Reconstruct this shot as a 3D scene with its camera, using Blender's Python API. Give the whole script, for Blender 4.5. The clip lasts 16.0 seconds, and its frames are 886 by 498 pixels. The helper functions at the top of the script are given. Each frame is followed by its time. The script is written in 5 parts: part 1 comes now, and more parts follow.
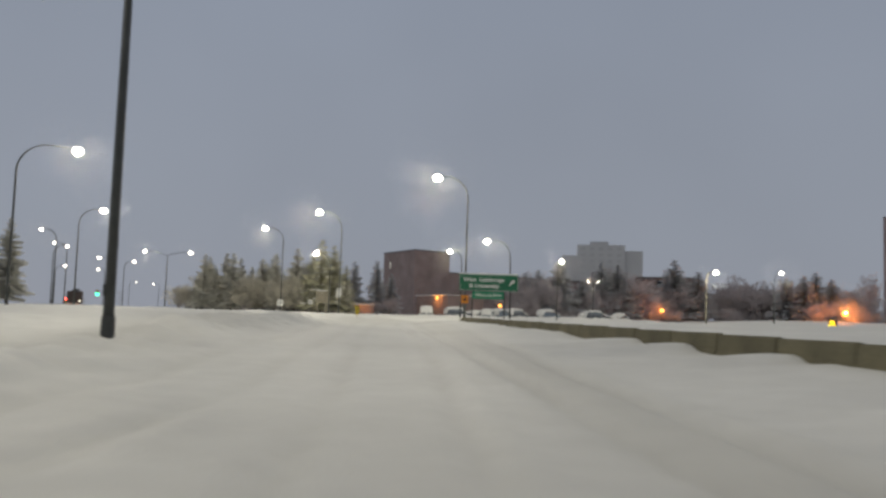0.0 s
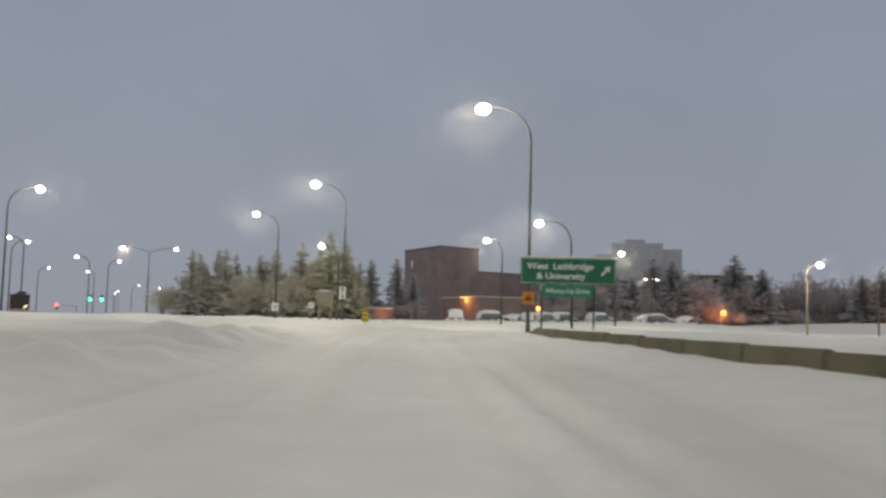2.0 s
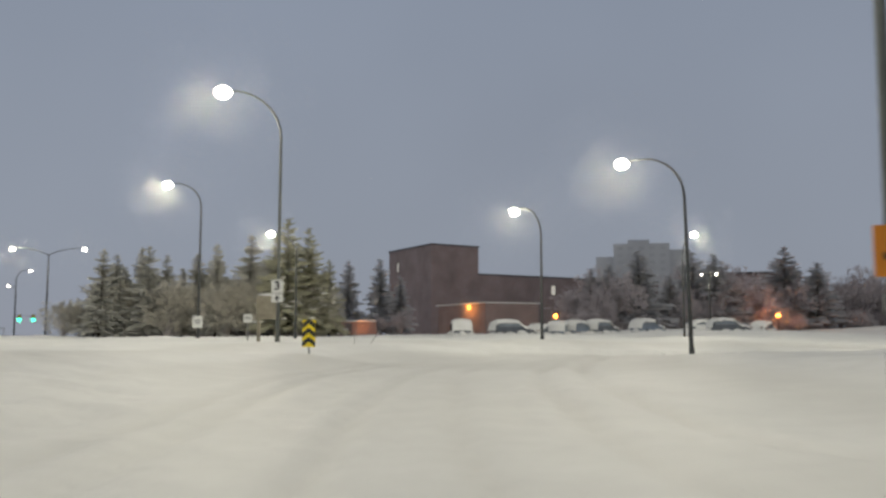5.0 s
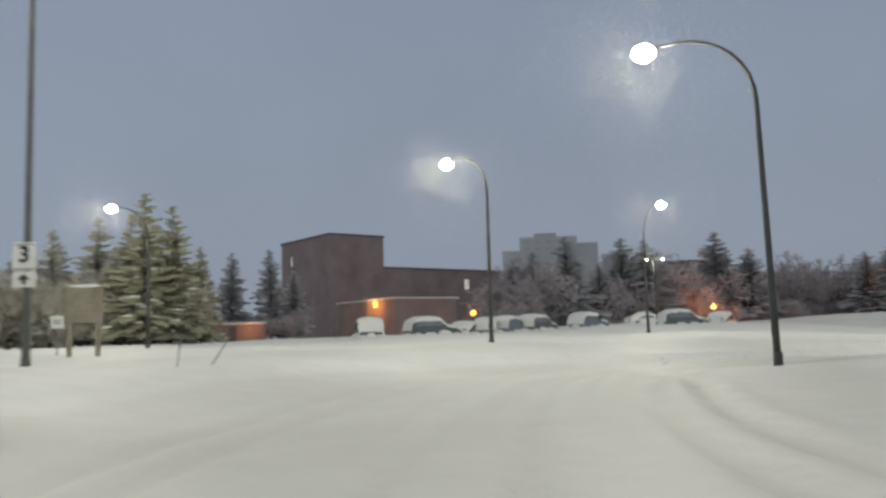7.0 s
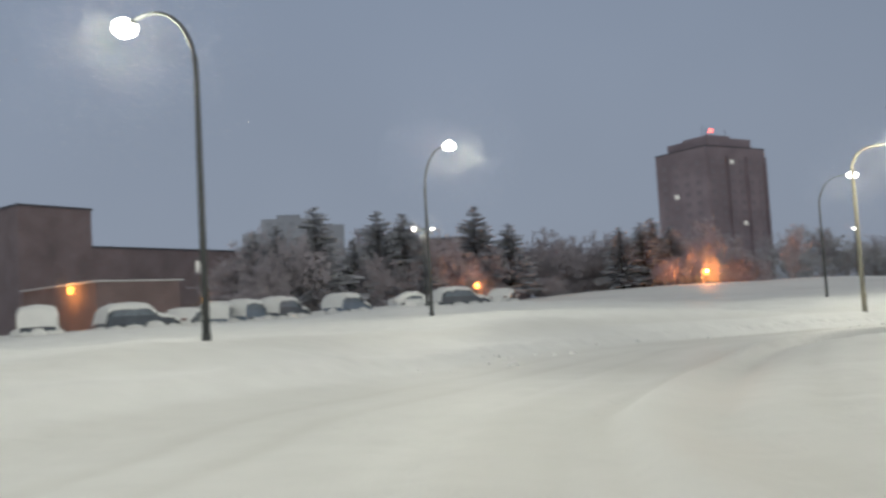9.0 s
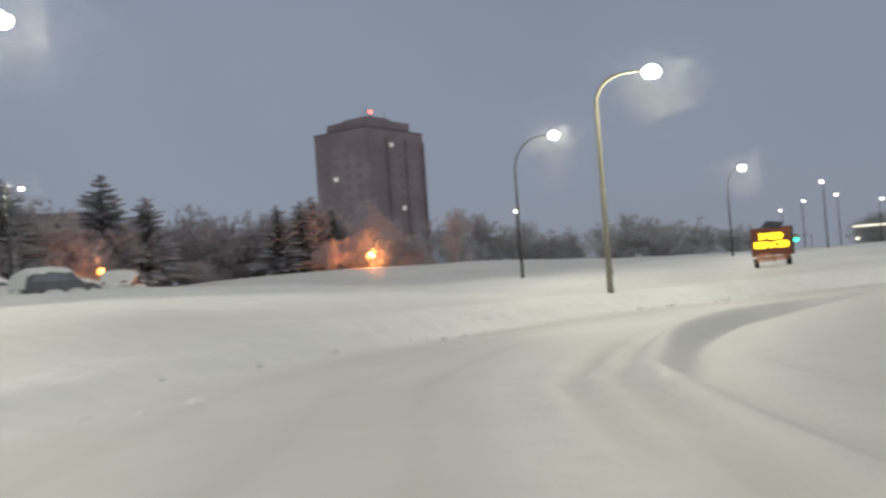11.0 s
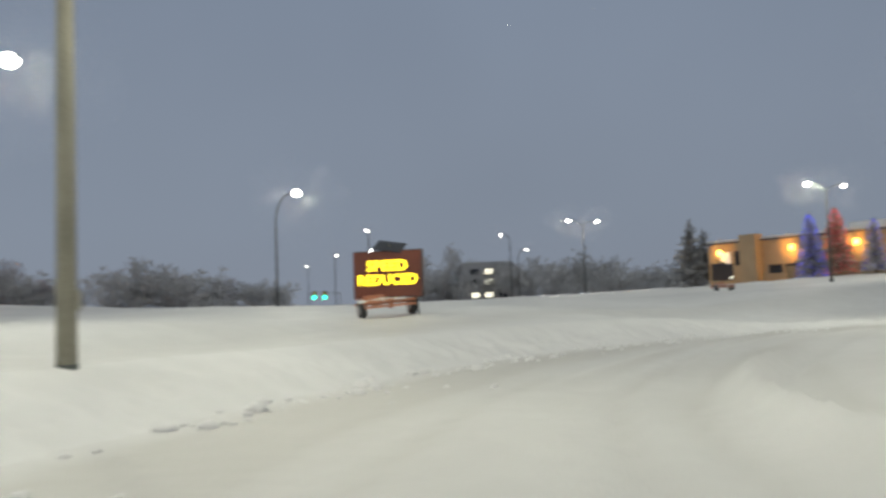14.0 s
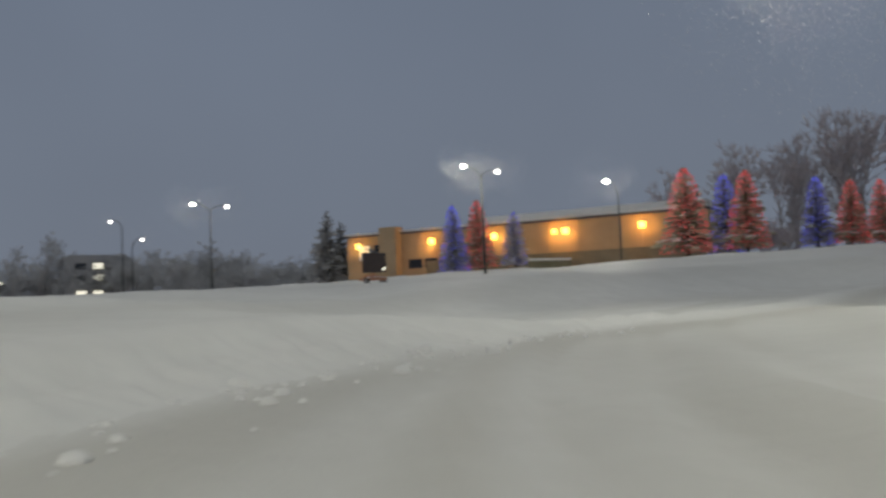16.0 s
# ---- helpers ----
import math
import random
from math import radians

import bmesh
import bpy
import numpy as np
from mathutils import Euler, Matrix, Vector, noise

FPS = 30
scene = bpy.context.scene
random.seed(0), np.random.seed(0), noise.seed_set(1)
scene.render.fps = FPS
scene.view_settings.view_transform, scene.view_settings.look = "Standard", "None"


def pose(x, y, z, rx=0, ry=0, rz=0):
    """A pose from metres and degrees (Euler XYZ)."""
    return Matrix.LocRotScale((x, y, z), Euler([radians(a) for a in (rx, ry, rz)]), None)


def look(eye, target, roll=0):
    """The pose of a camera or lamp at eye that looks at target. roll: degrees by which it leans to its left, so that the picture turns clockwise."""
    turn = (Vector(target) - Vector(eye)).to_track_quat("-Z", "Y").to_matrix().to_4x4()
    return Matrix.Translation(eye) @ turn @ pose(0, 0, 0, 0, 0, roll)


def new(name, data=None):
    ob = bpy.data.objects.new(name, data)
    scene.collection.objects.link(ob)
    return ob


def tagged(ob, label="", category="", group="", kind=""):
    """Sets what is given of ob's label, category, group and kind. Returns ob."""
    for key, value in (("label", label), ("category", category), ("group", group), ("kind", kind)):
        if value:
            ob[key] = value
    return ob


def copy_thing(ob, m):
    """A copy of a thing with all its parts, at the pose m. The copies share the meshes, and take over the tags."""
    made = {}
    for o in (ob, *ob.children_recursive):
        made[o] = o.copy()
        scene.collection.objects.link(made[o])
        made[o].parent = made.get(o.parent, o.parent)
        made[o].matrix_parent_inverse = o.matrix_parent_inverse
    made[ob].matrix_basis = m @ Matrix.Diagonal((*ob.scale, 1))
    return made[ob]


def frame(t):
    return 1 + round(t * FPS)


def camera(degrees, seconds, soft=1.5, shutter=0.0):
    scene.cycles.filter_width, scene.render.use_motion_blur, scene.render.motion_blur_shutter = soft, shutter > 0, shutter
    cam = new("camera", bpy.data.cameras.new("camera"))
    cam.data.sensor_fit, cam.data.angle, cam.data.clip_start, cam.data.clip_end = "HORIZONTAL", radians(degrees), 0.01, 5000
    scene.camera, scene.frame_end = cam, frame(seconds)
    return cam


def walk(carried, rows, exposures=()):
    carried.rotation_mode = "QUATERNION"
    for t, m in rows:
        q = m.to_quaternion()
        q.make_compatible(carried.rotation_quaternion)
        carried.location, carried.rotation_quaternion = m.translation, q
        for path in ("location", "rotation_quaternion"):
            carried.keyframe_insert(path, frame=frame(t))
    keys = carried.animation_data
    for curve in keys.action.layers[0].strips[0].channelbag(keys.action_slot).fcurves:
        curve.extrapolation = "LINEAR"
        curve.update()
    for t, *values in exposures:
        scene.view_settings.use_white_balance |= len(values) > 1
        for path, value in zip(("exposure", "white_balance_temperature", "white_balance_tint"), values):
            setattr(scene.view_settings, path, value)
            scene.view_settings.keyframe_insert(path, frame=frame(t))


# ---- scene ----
cam = camera(52.8, 16.0, soft=2.8, shutter=0.5)
PATH = [
    (0, (8.572, -62.299, -0.369), (8.412, -60.312, -0.209), 1.9),
    (0.5, (7.72, -56.093, -0.297), (7.54, -54.107, -0.139), 1.5),
    (1, (6.929, -49.597, -0.279), (6.724, -47.614, -0.121), 1.4),
    (1.5, (5.992, -42.982, -0.124), (5.773, -41.0, 0.029), 1.4),
    (2, (5.079, -36.332, -0.016), (4.87, -34.35, 0.151), 1.5),
    (2.5, (4.183, -30.289, 0.005), (3.949, -28.31, 0.173), 1.7),
    (3, (3.303, -24.273, 0.092), (3.073, -22.293, 0.255), 1.4),
    (5.5, (-0.767, 2.55, 0.344), (-0.913, 4.534, 0.547), -0.6),
    (6, (-1.352, 7.28, 0.358), (-1.462, 9.266, 0.565), -1.0),
    (6.5, (-1.763, 11.941, 0.425), (-1.83, 13.931, 0.614), -1.2),
    (7, (-2.009, 16.726, 0.526), (-1.955, 18.716, 0.717), -1.5),
    (7.5, (-1.982, 21.417, 0.517), (-1.835, 23.405, 0.688), -2.3),
    (8, (-1.544, 26.231, 0.478), (-1.274, 28.207, 0.629), -2.5),
    (8.5, (-0.812, 30.843, 0.503), (-0.4, 32.794, 0.658), -3.0),
    (9, (0.151, 35.293, 0.506), (0.766, 37.191, 0.644), -3.3),
    (9.5, (1.503, 39.727, 0.445), (2.27, 41.569, 0.575), -3.0),
    (10, (3.26, 43.603, 0.321), (4.213, 45.357, 0.441), -3.5),
    (10.2, (4.165, 45.139, 0.357), (5.189, 46.855, 0.448), -3.9),
    (12.3, (15.875, 59.381, -0.045), (17.472, 60.577, 0.094), -3.7),
    (12.5, (17.1, 60.387, -0.058), (18.734, 61.533, 0.074), -3.9),
    (13, (20.413, 62.896, -0.135), (22.13, 63.916, -0.022), -3.7),
    (13.5, (24.354, 65.28, -0.21), (26.155, 66.14, -0.091), -3.1),
    (14, (28.383, 67.109, -0.302), (30.264, 67.776, -0.165), -2.0),
    (14.5, (32.408, 68.421, -0.385), (34.356, 68.856, -0.255), -1.7),
    (15, (36.616, 69.364, -0.472), (38.598, 69.607, -0.35), -1.6),
    (15.5, (40.937, 69.981, -0.539), (42.933, 70.026, -0.424), -2.0),
    (16, (44.694, 70.051, -0.564), (46.686, 69.912, -0.46), -2.5),
]
walk(cam, [(t, look(eye, target, roll)) for t, eye, target, roll in PATH],
     exposures=[(0, 0.06, 6950, 11), (1, 0.09, 6950, 11), (3, 0.09, 6850, 11), (5.5, 0.05, 6750, 10), (7.5, 0.1, 6450, 8), (9, 0.04, 6350, 9), (10, 0.04, 6450, 10), (12.5, 0.07, 6550, 9), (13.2, 0.04, 6450, 8), (14.5, -0.06, 6400, 8), (15, -0.06, 6400, 8), (15.5, -0.42, 6350, 9), (16, -0.52, 6350, 10)])
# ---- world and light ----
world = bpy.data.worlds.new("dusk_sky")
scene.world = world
world.use_nodes = True
wn, wl = world.node_tree.nodes, world.node_tree.links
wn.clear()
w_out = wn.new("ShaderNodeOutputWorld")
w_bg = wn.new("ShaderNodeBackground")
w_tc = wn.new("ShaderNodeTexCoord")
w_sep = wn.new("ShaderNodeSeparateXYZ")
w_ramp = wn.new("ShaderNodeValToRGB")
w_noise = wn.new("ShaderNodeTexNoise")
w_mix = wn.new("ShaderNodeMix")
w_mix.data_type, w_mix.blend_type = "RGBA", "MULTIPLY"
w_mix.inputs[0].default_value = 0.22
w_noise.inputs["Scale"].default_value = 2.2
w_noise.inputs["Detail"].default_value = 3
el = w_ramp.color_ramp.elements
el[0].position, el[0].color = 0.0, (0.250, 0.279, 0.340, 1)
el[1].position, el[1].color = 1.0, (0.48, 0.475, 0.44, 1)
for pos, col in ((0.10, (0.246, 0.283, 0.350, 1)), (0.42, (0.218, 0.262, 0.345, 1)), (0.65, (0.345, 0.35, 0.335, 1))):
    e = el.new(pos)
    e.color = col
wl.new(w_tc.outputs["Generated"], w_sep.inputs[0])
wl.new(w_tc.outputs["Generated"], w_noise.inputs["Vector"])
wl.new(w_sep.outputs["Z"], w_ramp.inputs[0])
wl.new(w_ramp.outputs[0], w_mix.inputs[6])
wl.new(w_noise.outputs["Fac"], w_mix.inputs[7])
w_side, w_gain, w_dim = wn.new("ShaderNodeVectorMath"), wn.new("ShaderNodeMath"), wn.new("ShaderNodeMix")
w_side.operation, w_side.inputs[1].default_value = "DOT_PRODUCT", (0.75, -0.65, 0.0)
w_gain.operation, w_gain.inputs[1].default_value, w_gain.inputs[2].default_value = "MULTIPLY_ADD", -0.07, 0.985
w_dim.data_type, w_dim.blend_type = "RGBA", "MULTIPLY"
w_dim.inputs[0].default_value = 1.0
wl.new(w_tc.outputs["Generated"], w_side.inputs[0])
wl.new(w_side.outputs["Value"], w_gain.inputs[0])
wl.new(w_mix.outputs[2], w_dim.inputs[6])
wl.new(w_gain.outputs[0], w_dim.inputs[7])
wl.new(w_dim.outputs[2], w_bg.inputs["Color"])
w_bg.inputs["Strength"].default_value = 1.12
wl.new(w_bg.outputs[0], w_out.inputs[0])

LAMP_W = 1950.0      # roadway luminaires
AMBER_W = 900.0      # small amber lamps on walls and posts


# ---- materials ----
def material(name, base, rough=0.8, vary=0.25, big=0.6, fine=14.0, bump=0.25, metal=0.0, tint=None, random_piece=0.0):
    """A surface with broad stains and fine grain; tint is the colour that the stains tend to."""
    m = bpy.data.materials.new(name)
    m.use_nodes = True
    n, l = m.node_tree.nodes, m.node_tree.links
    b = n["Principled BSDF"]
    b.inputs["Roughness"].default_value, b.inputs["Metallic"].default_value = rough, metal
    tc = n.new("ShaderNodeTexCoord")
    n1, n2 = n.new("ShaderNodeTexNoise"), n.new("ShaderNodeTexNoise")
    n1.inputs["Scale"].default_value, n2.inputs["Scale"].default_value = big, fine
    n1.inputs["Detail"].default_value, n2.inputs["Detail"].default_value = 4, 3
    for k in (n1, n2):
        l.new(tc.outputs["Object"], k.inputs["Vector"])
    ramp = n.new("ShaderNodeValToRGB")
    other = tint or tuple(c * (1 - vary) for c in base)
    r = ramp.color_ramp.elements
    r[0].position, r[0].color = 0.32, (*other, 1)
    r[1].position, r[1].color = 0.68, (*base, 1)
    l.new(n1.outputs["Fac"], ramp.inputs[0])
    mix = n.new("ShaderNodeMix")
    mix.data_type, mix.blend_type = "RGBA", "MULTIPLY"
    mix.inputs[0].default_value = vary
    gain = n.new("ShaderNodeMath")
    gain.operation = "MULTIPLY_ADD"
    gain.inputs[1].default_value, gain.inputs[2].default_value = 1.2, 0.4
    l.new(n2.outputs["Fac"], gain.inputs[0])
    l.new(ramp.outputs[0], mix.inputs[6])
    l.new(gain.outputs[0], mix.inputs[7])
    last = mix.outputs[2]
    if random_piece:
        info = n.new("ShaderNodeObjectInfo")
        hsv = n.new("ShaderNodeHueSaturation")
        mm = n.new("ShaderNodeMath")
        mm.operation = "MULTIPLY_ADD"
        mm.inputs[1].default_value, mm.inputs[2].default_value = random_piece, 1 - random_piece / 2
        l.new(info.outputs["Random"], mm.inputs[0])
        l.new(mm.outputs[0], hsv.inputs["Value"])
        l.new(last, hsv.inputs["Color"])
        last = hsv.outputs[0]
    l.new(last, b.inputs["Base Color"])
    if bump:
        bp = n.new("ShaderNodeBump")
        bp.inputs["Strength"].default_value = bump
        bp.inputs["Distance"].default_value = 0.02
        l.new(n2.outputs["Fac"], bp.inputs["Height"])
        l.new(bp.outputs[0], b.inputs["Normal"])
    return m


def glowing(name, colour, strength):
    m = bpy.data.materials.new(name)
    m.use_nodes = True
    b = m.node_tree.nodes["Principled BSDF"]
    b.inputs["Base Color"].default_value = (*[min(0.8, c) for c in colour], 1)
    b.inputs["Emission Color"].default_value = (*colour, 1)
    b.inputs["Emission Strength"].default_value = strength
    return m


def brick_material(name, c1, c2, mortar):
    m = material(name, c1, 0.9, 0.3, 0.15, 6.0, 0.0)
    n, l = m.node_tree.nodes, m.node_tree.links
    tc, b = n.new("ShaderNodeTexCoord"), n["Principled BSDF"]
    mp = n.new("ShaderNodeMapping")
    mp.inputs["Rotation"].default_value = (radians(90), 0, 0)
    br = n.new("ShaderNodeTexBrick")
    br.inputs["Color1"].default_value, br.inputs["Color2"].default_value = (*c1, 1), (*c2, 1)
    br.inputs["Mortar"].default_value = (*mortar, 1)
    br.inputs["Scale"].default_value = 1.0
    br.inputs["Brick Width"].default_value, br.inputs["Row Height"].default_value = 0.22, 0.075
    br.inputs["Mortar Size"].default_value = 0.008
    noi = n.new("ShaderNodeTexNoise")
    noi.inputs["Scale"].default_value = 0.35
    noi.inputs["Detail"].default_value = 5
    mx = n.new("ShaderNodeMix")
    mx.data_type, mx.blend_type = "RGBA", "MULTIPLY"
    mx.inputs[0].default_value = 0.6
    l.new(tc.outputs["Object"], mp.inputs[0])
    l.new(mp.outputs[0], br.inputs["Vector"])
    l.new(tc.outputs["Object"], noi.inputs["Vector"])
    l.new(br.outputs["Color"], mx.inputs[6])
    l.new(noi.outputs["Fac"], mx.inputs[7])
    l.new(mx.outputs[2], b.inputs["Base Color"])
    return m


def snow_material(name, fine_bump=0.6):
    m = bpy.data.materials.new(name)
    m.use_nodes = True
    n, l = m.node_tree.nodes, m.node_tree.links
    b = n["Principled BSDF"]
    b.inputs["Roughness"].default_value = 0.62
    b.inputs["Specular IOR Level"].default_value = 0.25
    tc = n.new("ShaderNodeTexCoord")
    a, c, d = (n.new("ShaderNodeTexNoise") for _ in range(3))
    for k, s, det in ((a, 0.09, 5), (c, 1.3, 6), (d, 26.0, 4)):
        k.inputs["Scale"].default_value, k.inputs["Detail"].default_value = s, det
        l.new(tc.outputs["Object"], k.inputs["Vector"])
    ramp = n.new("ShaderNodeValToRGB")
    r = ramp.color_ramp.elements
    r[0].position, r[0].color = 0.3, (0.78, 0.78, 0.765, 1)
    r[1].position, r[1].color = 0.72, (0.92, 0.92, 0.90, 1)
    l.new(a.outputs["Fac"], ramp.inputs[0])
    mix = n.new("ShaderNodeMix")
    mix.data_type, mix.blend_type = "RGBA", "MULTIPLY"
    mix.inputs[0].default_value = 0.16
    l.new(ramp.outputs[0], mix.inputs[6])
    l.new(c.outputs["Fac"], mix.inputs[7])
    # packed snow, together with shade painted into the road's colour
    packed_shaded = n.new("ShaderNodeAttribute")
    packed_shaded.attribute_name = "packed_shaded"
    wear_shading = n.new("ShaderNodeMix")
    wear_shading.data_type = "RGBA"
    wear_shading.inputs[7].default_value = (0.57, 0.56, 0.525, 1)
    l.new(packed_shaded.outputs["Fac"], wear_shading.inputs[0])
    l.new(mix.outputs[2], wear_shading.inputs[6])
    l.new(wear_shading.outputs[2], b.inputs["Base Color"])
    add = n.new("ShaderNodeMath")
    add.operation = "MULTIPLY_ADD"
    add.inputs[1].default_value = 0.12
    l.new(d.outputs["Fac"], add.inputs[0])
    l.new(c.outputs["Fac"], add.inputs[2])
    bp = n.new("ShaderNodeBump")
    bp.inputs["Strength"].default_value, bp.inputs["Distance"].default_value = fine_bump, 0.12
    l.new(add.outputs[0], bp.inputs["Height"])
    l.new(bp.outputs[0], b.inputs["Normal"])
    return m


def foliage(m, share=0.2):
    """Needles and twigs pass part of the light on."""
    n, l = m.node_tree.nodes, m.node_tree.links
    b, out = n["Principled BSDF"], n["Material Output"]
    tr, mx = n.new("ShaderNodeBsdfTranslucent"), n.new("ShaderNodeMixShader")
    mx.inputs[0].default_value = share
    l.new(b.inputs["Base Color"].links[0].from_socket, tr.inputs["Color"])
    l.new(b.outputs[0], mx.inputs[1])
    l.new(tr.outputs[0], mx.inputs[2])
    l.new(mx.outputs[0], out.inputs["Surface"])
    return m


SNOW = snow_material("snow")
SNOW_CAP = snow_material("settled_snow", 0.2)
STEEL_DARK = material("weathered_dark_steel", (0.07, 0.075, 0.075), 0.55, 0.3, 1.2, 30, 0.1, 0.3)
STEEL_MID = material("grey_green_steel", (0.14, 0.15, 0.14), 0.6, 0.3, 1.0, 25, 0.1, 0.2)
STEEL_PALE = material("galvanised_steel", (0.33, 0.34, 0.33), 0.5, 0.25, 1.0, 25, 0.1, 0.6)
WOOD_POLE = material("pale_weathered_pole", (0.34, 0.32, 0.25), 0.8, 0.35, 0.8, 20, 0.2)
HEAD_GREY = material("luminaire_housing", (0.22, 0.22, 0.22), 0.5, 0.2, 3, 30, 0.05, 0.4)
LAMP_WHITE = glowing("lamp_lens_white", (1.0, 0.97, 0.88), 14)
LAMP_AMBER = glowing("lamp_lens_amber", (1.0, 0.47, 0.12), 1.9)
LAMP_YELLOW = glowing("lamp_lens_yellow", (1.0, 0.66, 0.18), 3.4)
LAMP_RED = glowing("lamp_lens_red", (1.0, 0.10, 0.07), 6)
LAMP_GREEN = glowing("lamp_lens_green", (0.03, 1.0, 0.55), 5.0)
HEADLIGHT = glowing("headlight_lens", (1.0, 0.95, 0.75), 14)
WINDOW_LIT = glowing("lit_window", (1.0, 0.93, 0.72), 1.5)
WINDOW_DIM = glowing("dimly_lit_window", (1.0, 0.93, 0.78), 0.26)
LED_YELLOW = glowing("led_yellow", (1.0, 0.72, 0.02), 3.2)
BULB_RED = glowing("bulb_red", (1.0, 0.15, 0.15), 0.42)
BULB_BLUE = glowing("bulb_blue", (0.17, 0.19, 1.0), 0.42)
SIGN_GREEN = material("sign_green_sheeting", (0.012, 0.16, 0.075), 0.45, 0.18, 1.5, 40, 0.02)
SIGN_GREEN_B = material("sign_green_sheeting_bright", (0.012, 0.26, 0.13), 0.45, 0.18, 1.5, 40, 0.02)
SIGN_WHITE = material("sign_white_sheeting", (0.78, 0.78, 0.74), 0.5, 0.12, 2.5, 40, 0.02)
SIGN_BLACK = material("sign_black", (0.02, 0.02, 0.02), 0.5, 0.2, 2, 30, 0.02)
SIGN_YELLOW = material("sign_yellow_sheeting", (0.93, 0.70, 0.015), 0.4, 0.12, 2.5, 40, 0.02)
SIGN_ORANGE = material("sign_orange_sheeting", (0.80, 0.27, 0.02), 0.45, 0.15, 2.5, 40, 0.02)
CONCRETE = material("weathered_concrete", (0.20, 0.178, 0.11), 0.92, 0.45, 0.7, 12, 0.4, tint=(0.125, 0.112, 0.07), random_piece=0.25)
# brick and tower colours lifted and greyed in place of distance haze
BRICK = brick_material("dark_red_brick", (0.40, 0.295, 0.295), (0.345, 0.258, 0.262), (0.39, 0.355, 0.36))
BRICK_RED = brick_material("red_brick", (0.36, 0.24, 0.225), (0.31, 0.215, 0.20), (0.34, 0.30, 0.29))
TOWER_WALL = material("tower_brown_brick", (0.42, 0.335, 0.35), 0.9, 0.3, 0.12, 3, 0.1)
HOUSE_WALL = material("dark_siding", (0.42, 0.42, 0.43), 0.9, 0.2, 0.2, 4, 0.0)
# tone drawn towards the sky to stand in for haze
HAZY_WALL = material("haze_paled_wall", (0.54, 0.55, 0.58), 0.9, 0.15, 0.05, 2, 0.0)
STUCCO = material("tan_stucco", (0.50, 0.38, 0.24), 0.9, 0.2, 0.25, 9, 0.2)
STUCCO_BASE = material("dark_base_course", (0.22, 0.21, 0.16), 0.9, 0.3, 0.4, 9, 0.2)
METAL_TRIM = material("roof_metal_trim", (0.12, 0.115, 0.12), 0.5, 0.2, 1, 15, 0.05, 0.5)
# far glass lifted the same way, haze included in its colour
GLASS_PALE = material("haze_paled_glass", (0.45, 0.46, 0.49), 0.4, 0.1, 0.5, 3, 0.0)
# kept near the tower wall's tone, as haze would flatten it
GLASS_TOWER = material("tower_window_glass", (0.34, 0.285, 0.3), 0.5, 0.2, 0.5, 3, 0.0)
FROST_GLASS = material("frosted_car_glass", (0.20, 0.235, 0.28), 0.5, 0.3, 2.5, 20, 0.0)
GLASS_DARK = material("dark_window_glass", (0.03, 0.035, 0.045), 0.12, 0.2, 0.5, 3, 0.0)
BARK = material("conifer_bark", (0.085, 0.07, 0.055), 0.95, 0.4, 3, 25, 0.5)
# bare bark, twigs and needles: colours paled to stand in for haze
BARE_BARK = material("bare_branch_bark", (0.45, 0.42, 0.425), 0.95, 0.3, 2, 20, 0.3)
TWIGS_PALE = foliage(material("haze_whitened_twigs", (0.7, 0.7, 0.71), 0.95, 0.3, 0.5, 8, 0.0))
TWIGS = foliage(material("haze_paled_twigs", (0.66, 0.61, 0.635), 0.95, 0.3, 0.5, 8, 0.0))
NEEDLES = foliage(material("haze_paled_needles", (0.68, 0.675, 0.635), 0.9, 0.3, 0.7, 9, 0.0, tint=(0.54, 0.535, 0.495)))
NEEDLES_DARK = foliage(material("haze_paled_dark_needles", (0.7, 0.71, 0.745), 0.9, 0.3, 0.7, 9, 0.0, tint=(0.56, 0.57, 0.6)))
TWIGS_OLIVE = foliage(material("haze_paled_olive_twigs", (0.64, 0.61, 0.54), 0.95, 0.3, 0.5, 8, 0.0))
NEEDLES_PALE = foliage(material("haze_whitened_needles", (0.68, 0.68, 0.69), 0.9, 0.3, 0.7, 9, 0.0, tint=(0.52, 0.52, 0.53)))
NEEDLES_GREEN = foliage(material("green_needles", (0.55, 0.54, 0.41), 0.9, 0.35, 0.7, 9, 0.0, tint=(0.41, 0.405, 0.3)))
BOARD_RED = material("message_board_rust_red", (0.17, 0.045, 0.025), 0.6, 0.3, 1.2, 20, 0.05)
BOARD_EDGE = material("message_board_housing", (0.07, 0.05, 0.045), 0.55, 0.3, 1.5, 20, 0.05)
TRAILER = material("trailer_orange_paint", (0.58, 0.24, 0.13), 0.5, 0.3, 2, 20, 0.05)
SOLAR = material("solar_panel", (0.03, 0.035, 0.05), 0.55, 0.2, 2, 20, 0.0)
TYRE = material("tyre_rubber", (0.025, 0.025, 0.025), 0.85, 0.2, 4, 30, 0.2)
RIM = material("wheel_rim", (0.4, 0.4, 0.41), 0.4, 0.2, 4, 30, 0.0, 0.8)
PAINT_DARK = material("car_paint_dark", (0.10, 0.115, 0.14), 0.3, 0.2, 2, 20, 0.0)
PAINT_BLUE = material("car_paint_blue_grey", (0.19, 0.24, 0.31), 0.3, 0.2, 2, 20, 0.0)
PAINT_WHITE = material("car_paint_white", (0.75, 0.76, 0.76), 0.3, 0.1, 2, 20, 0.0)
WOOD = material("weathered_timber", (0.33, 0.295, 0.225), 0.9, 0.35, 1.5, 22, 0.3)


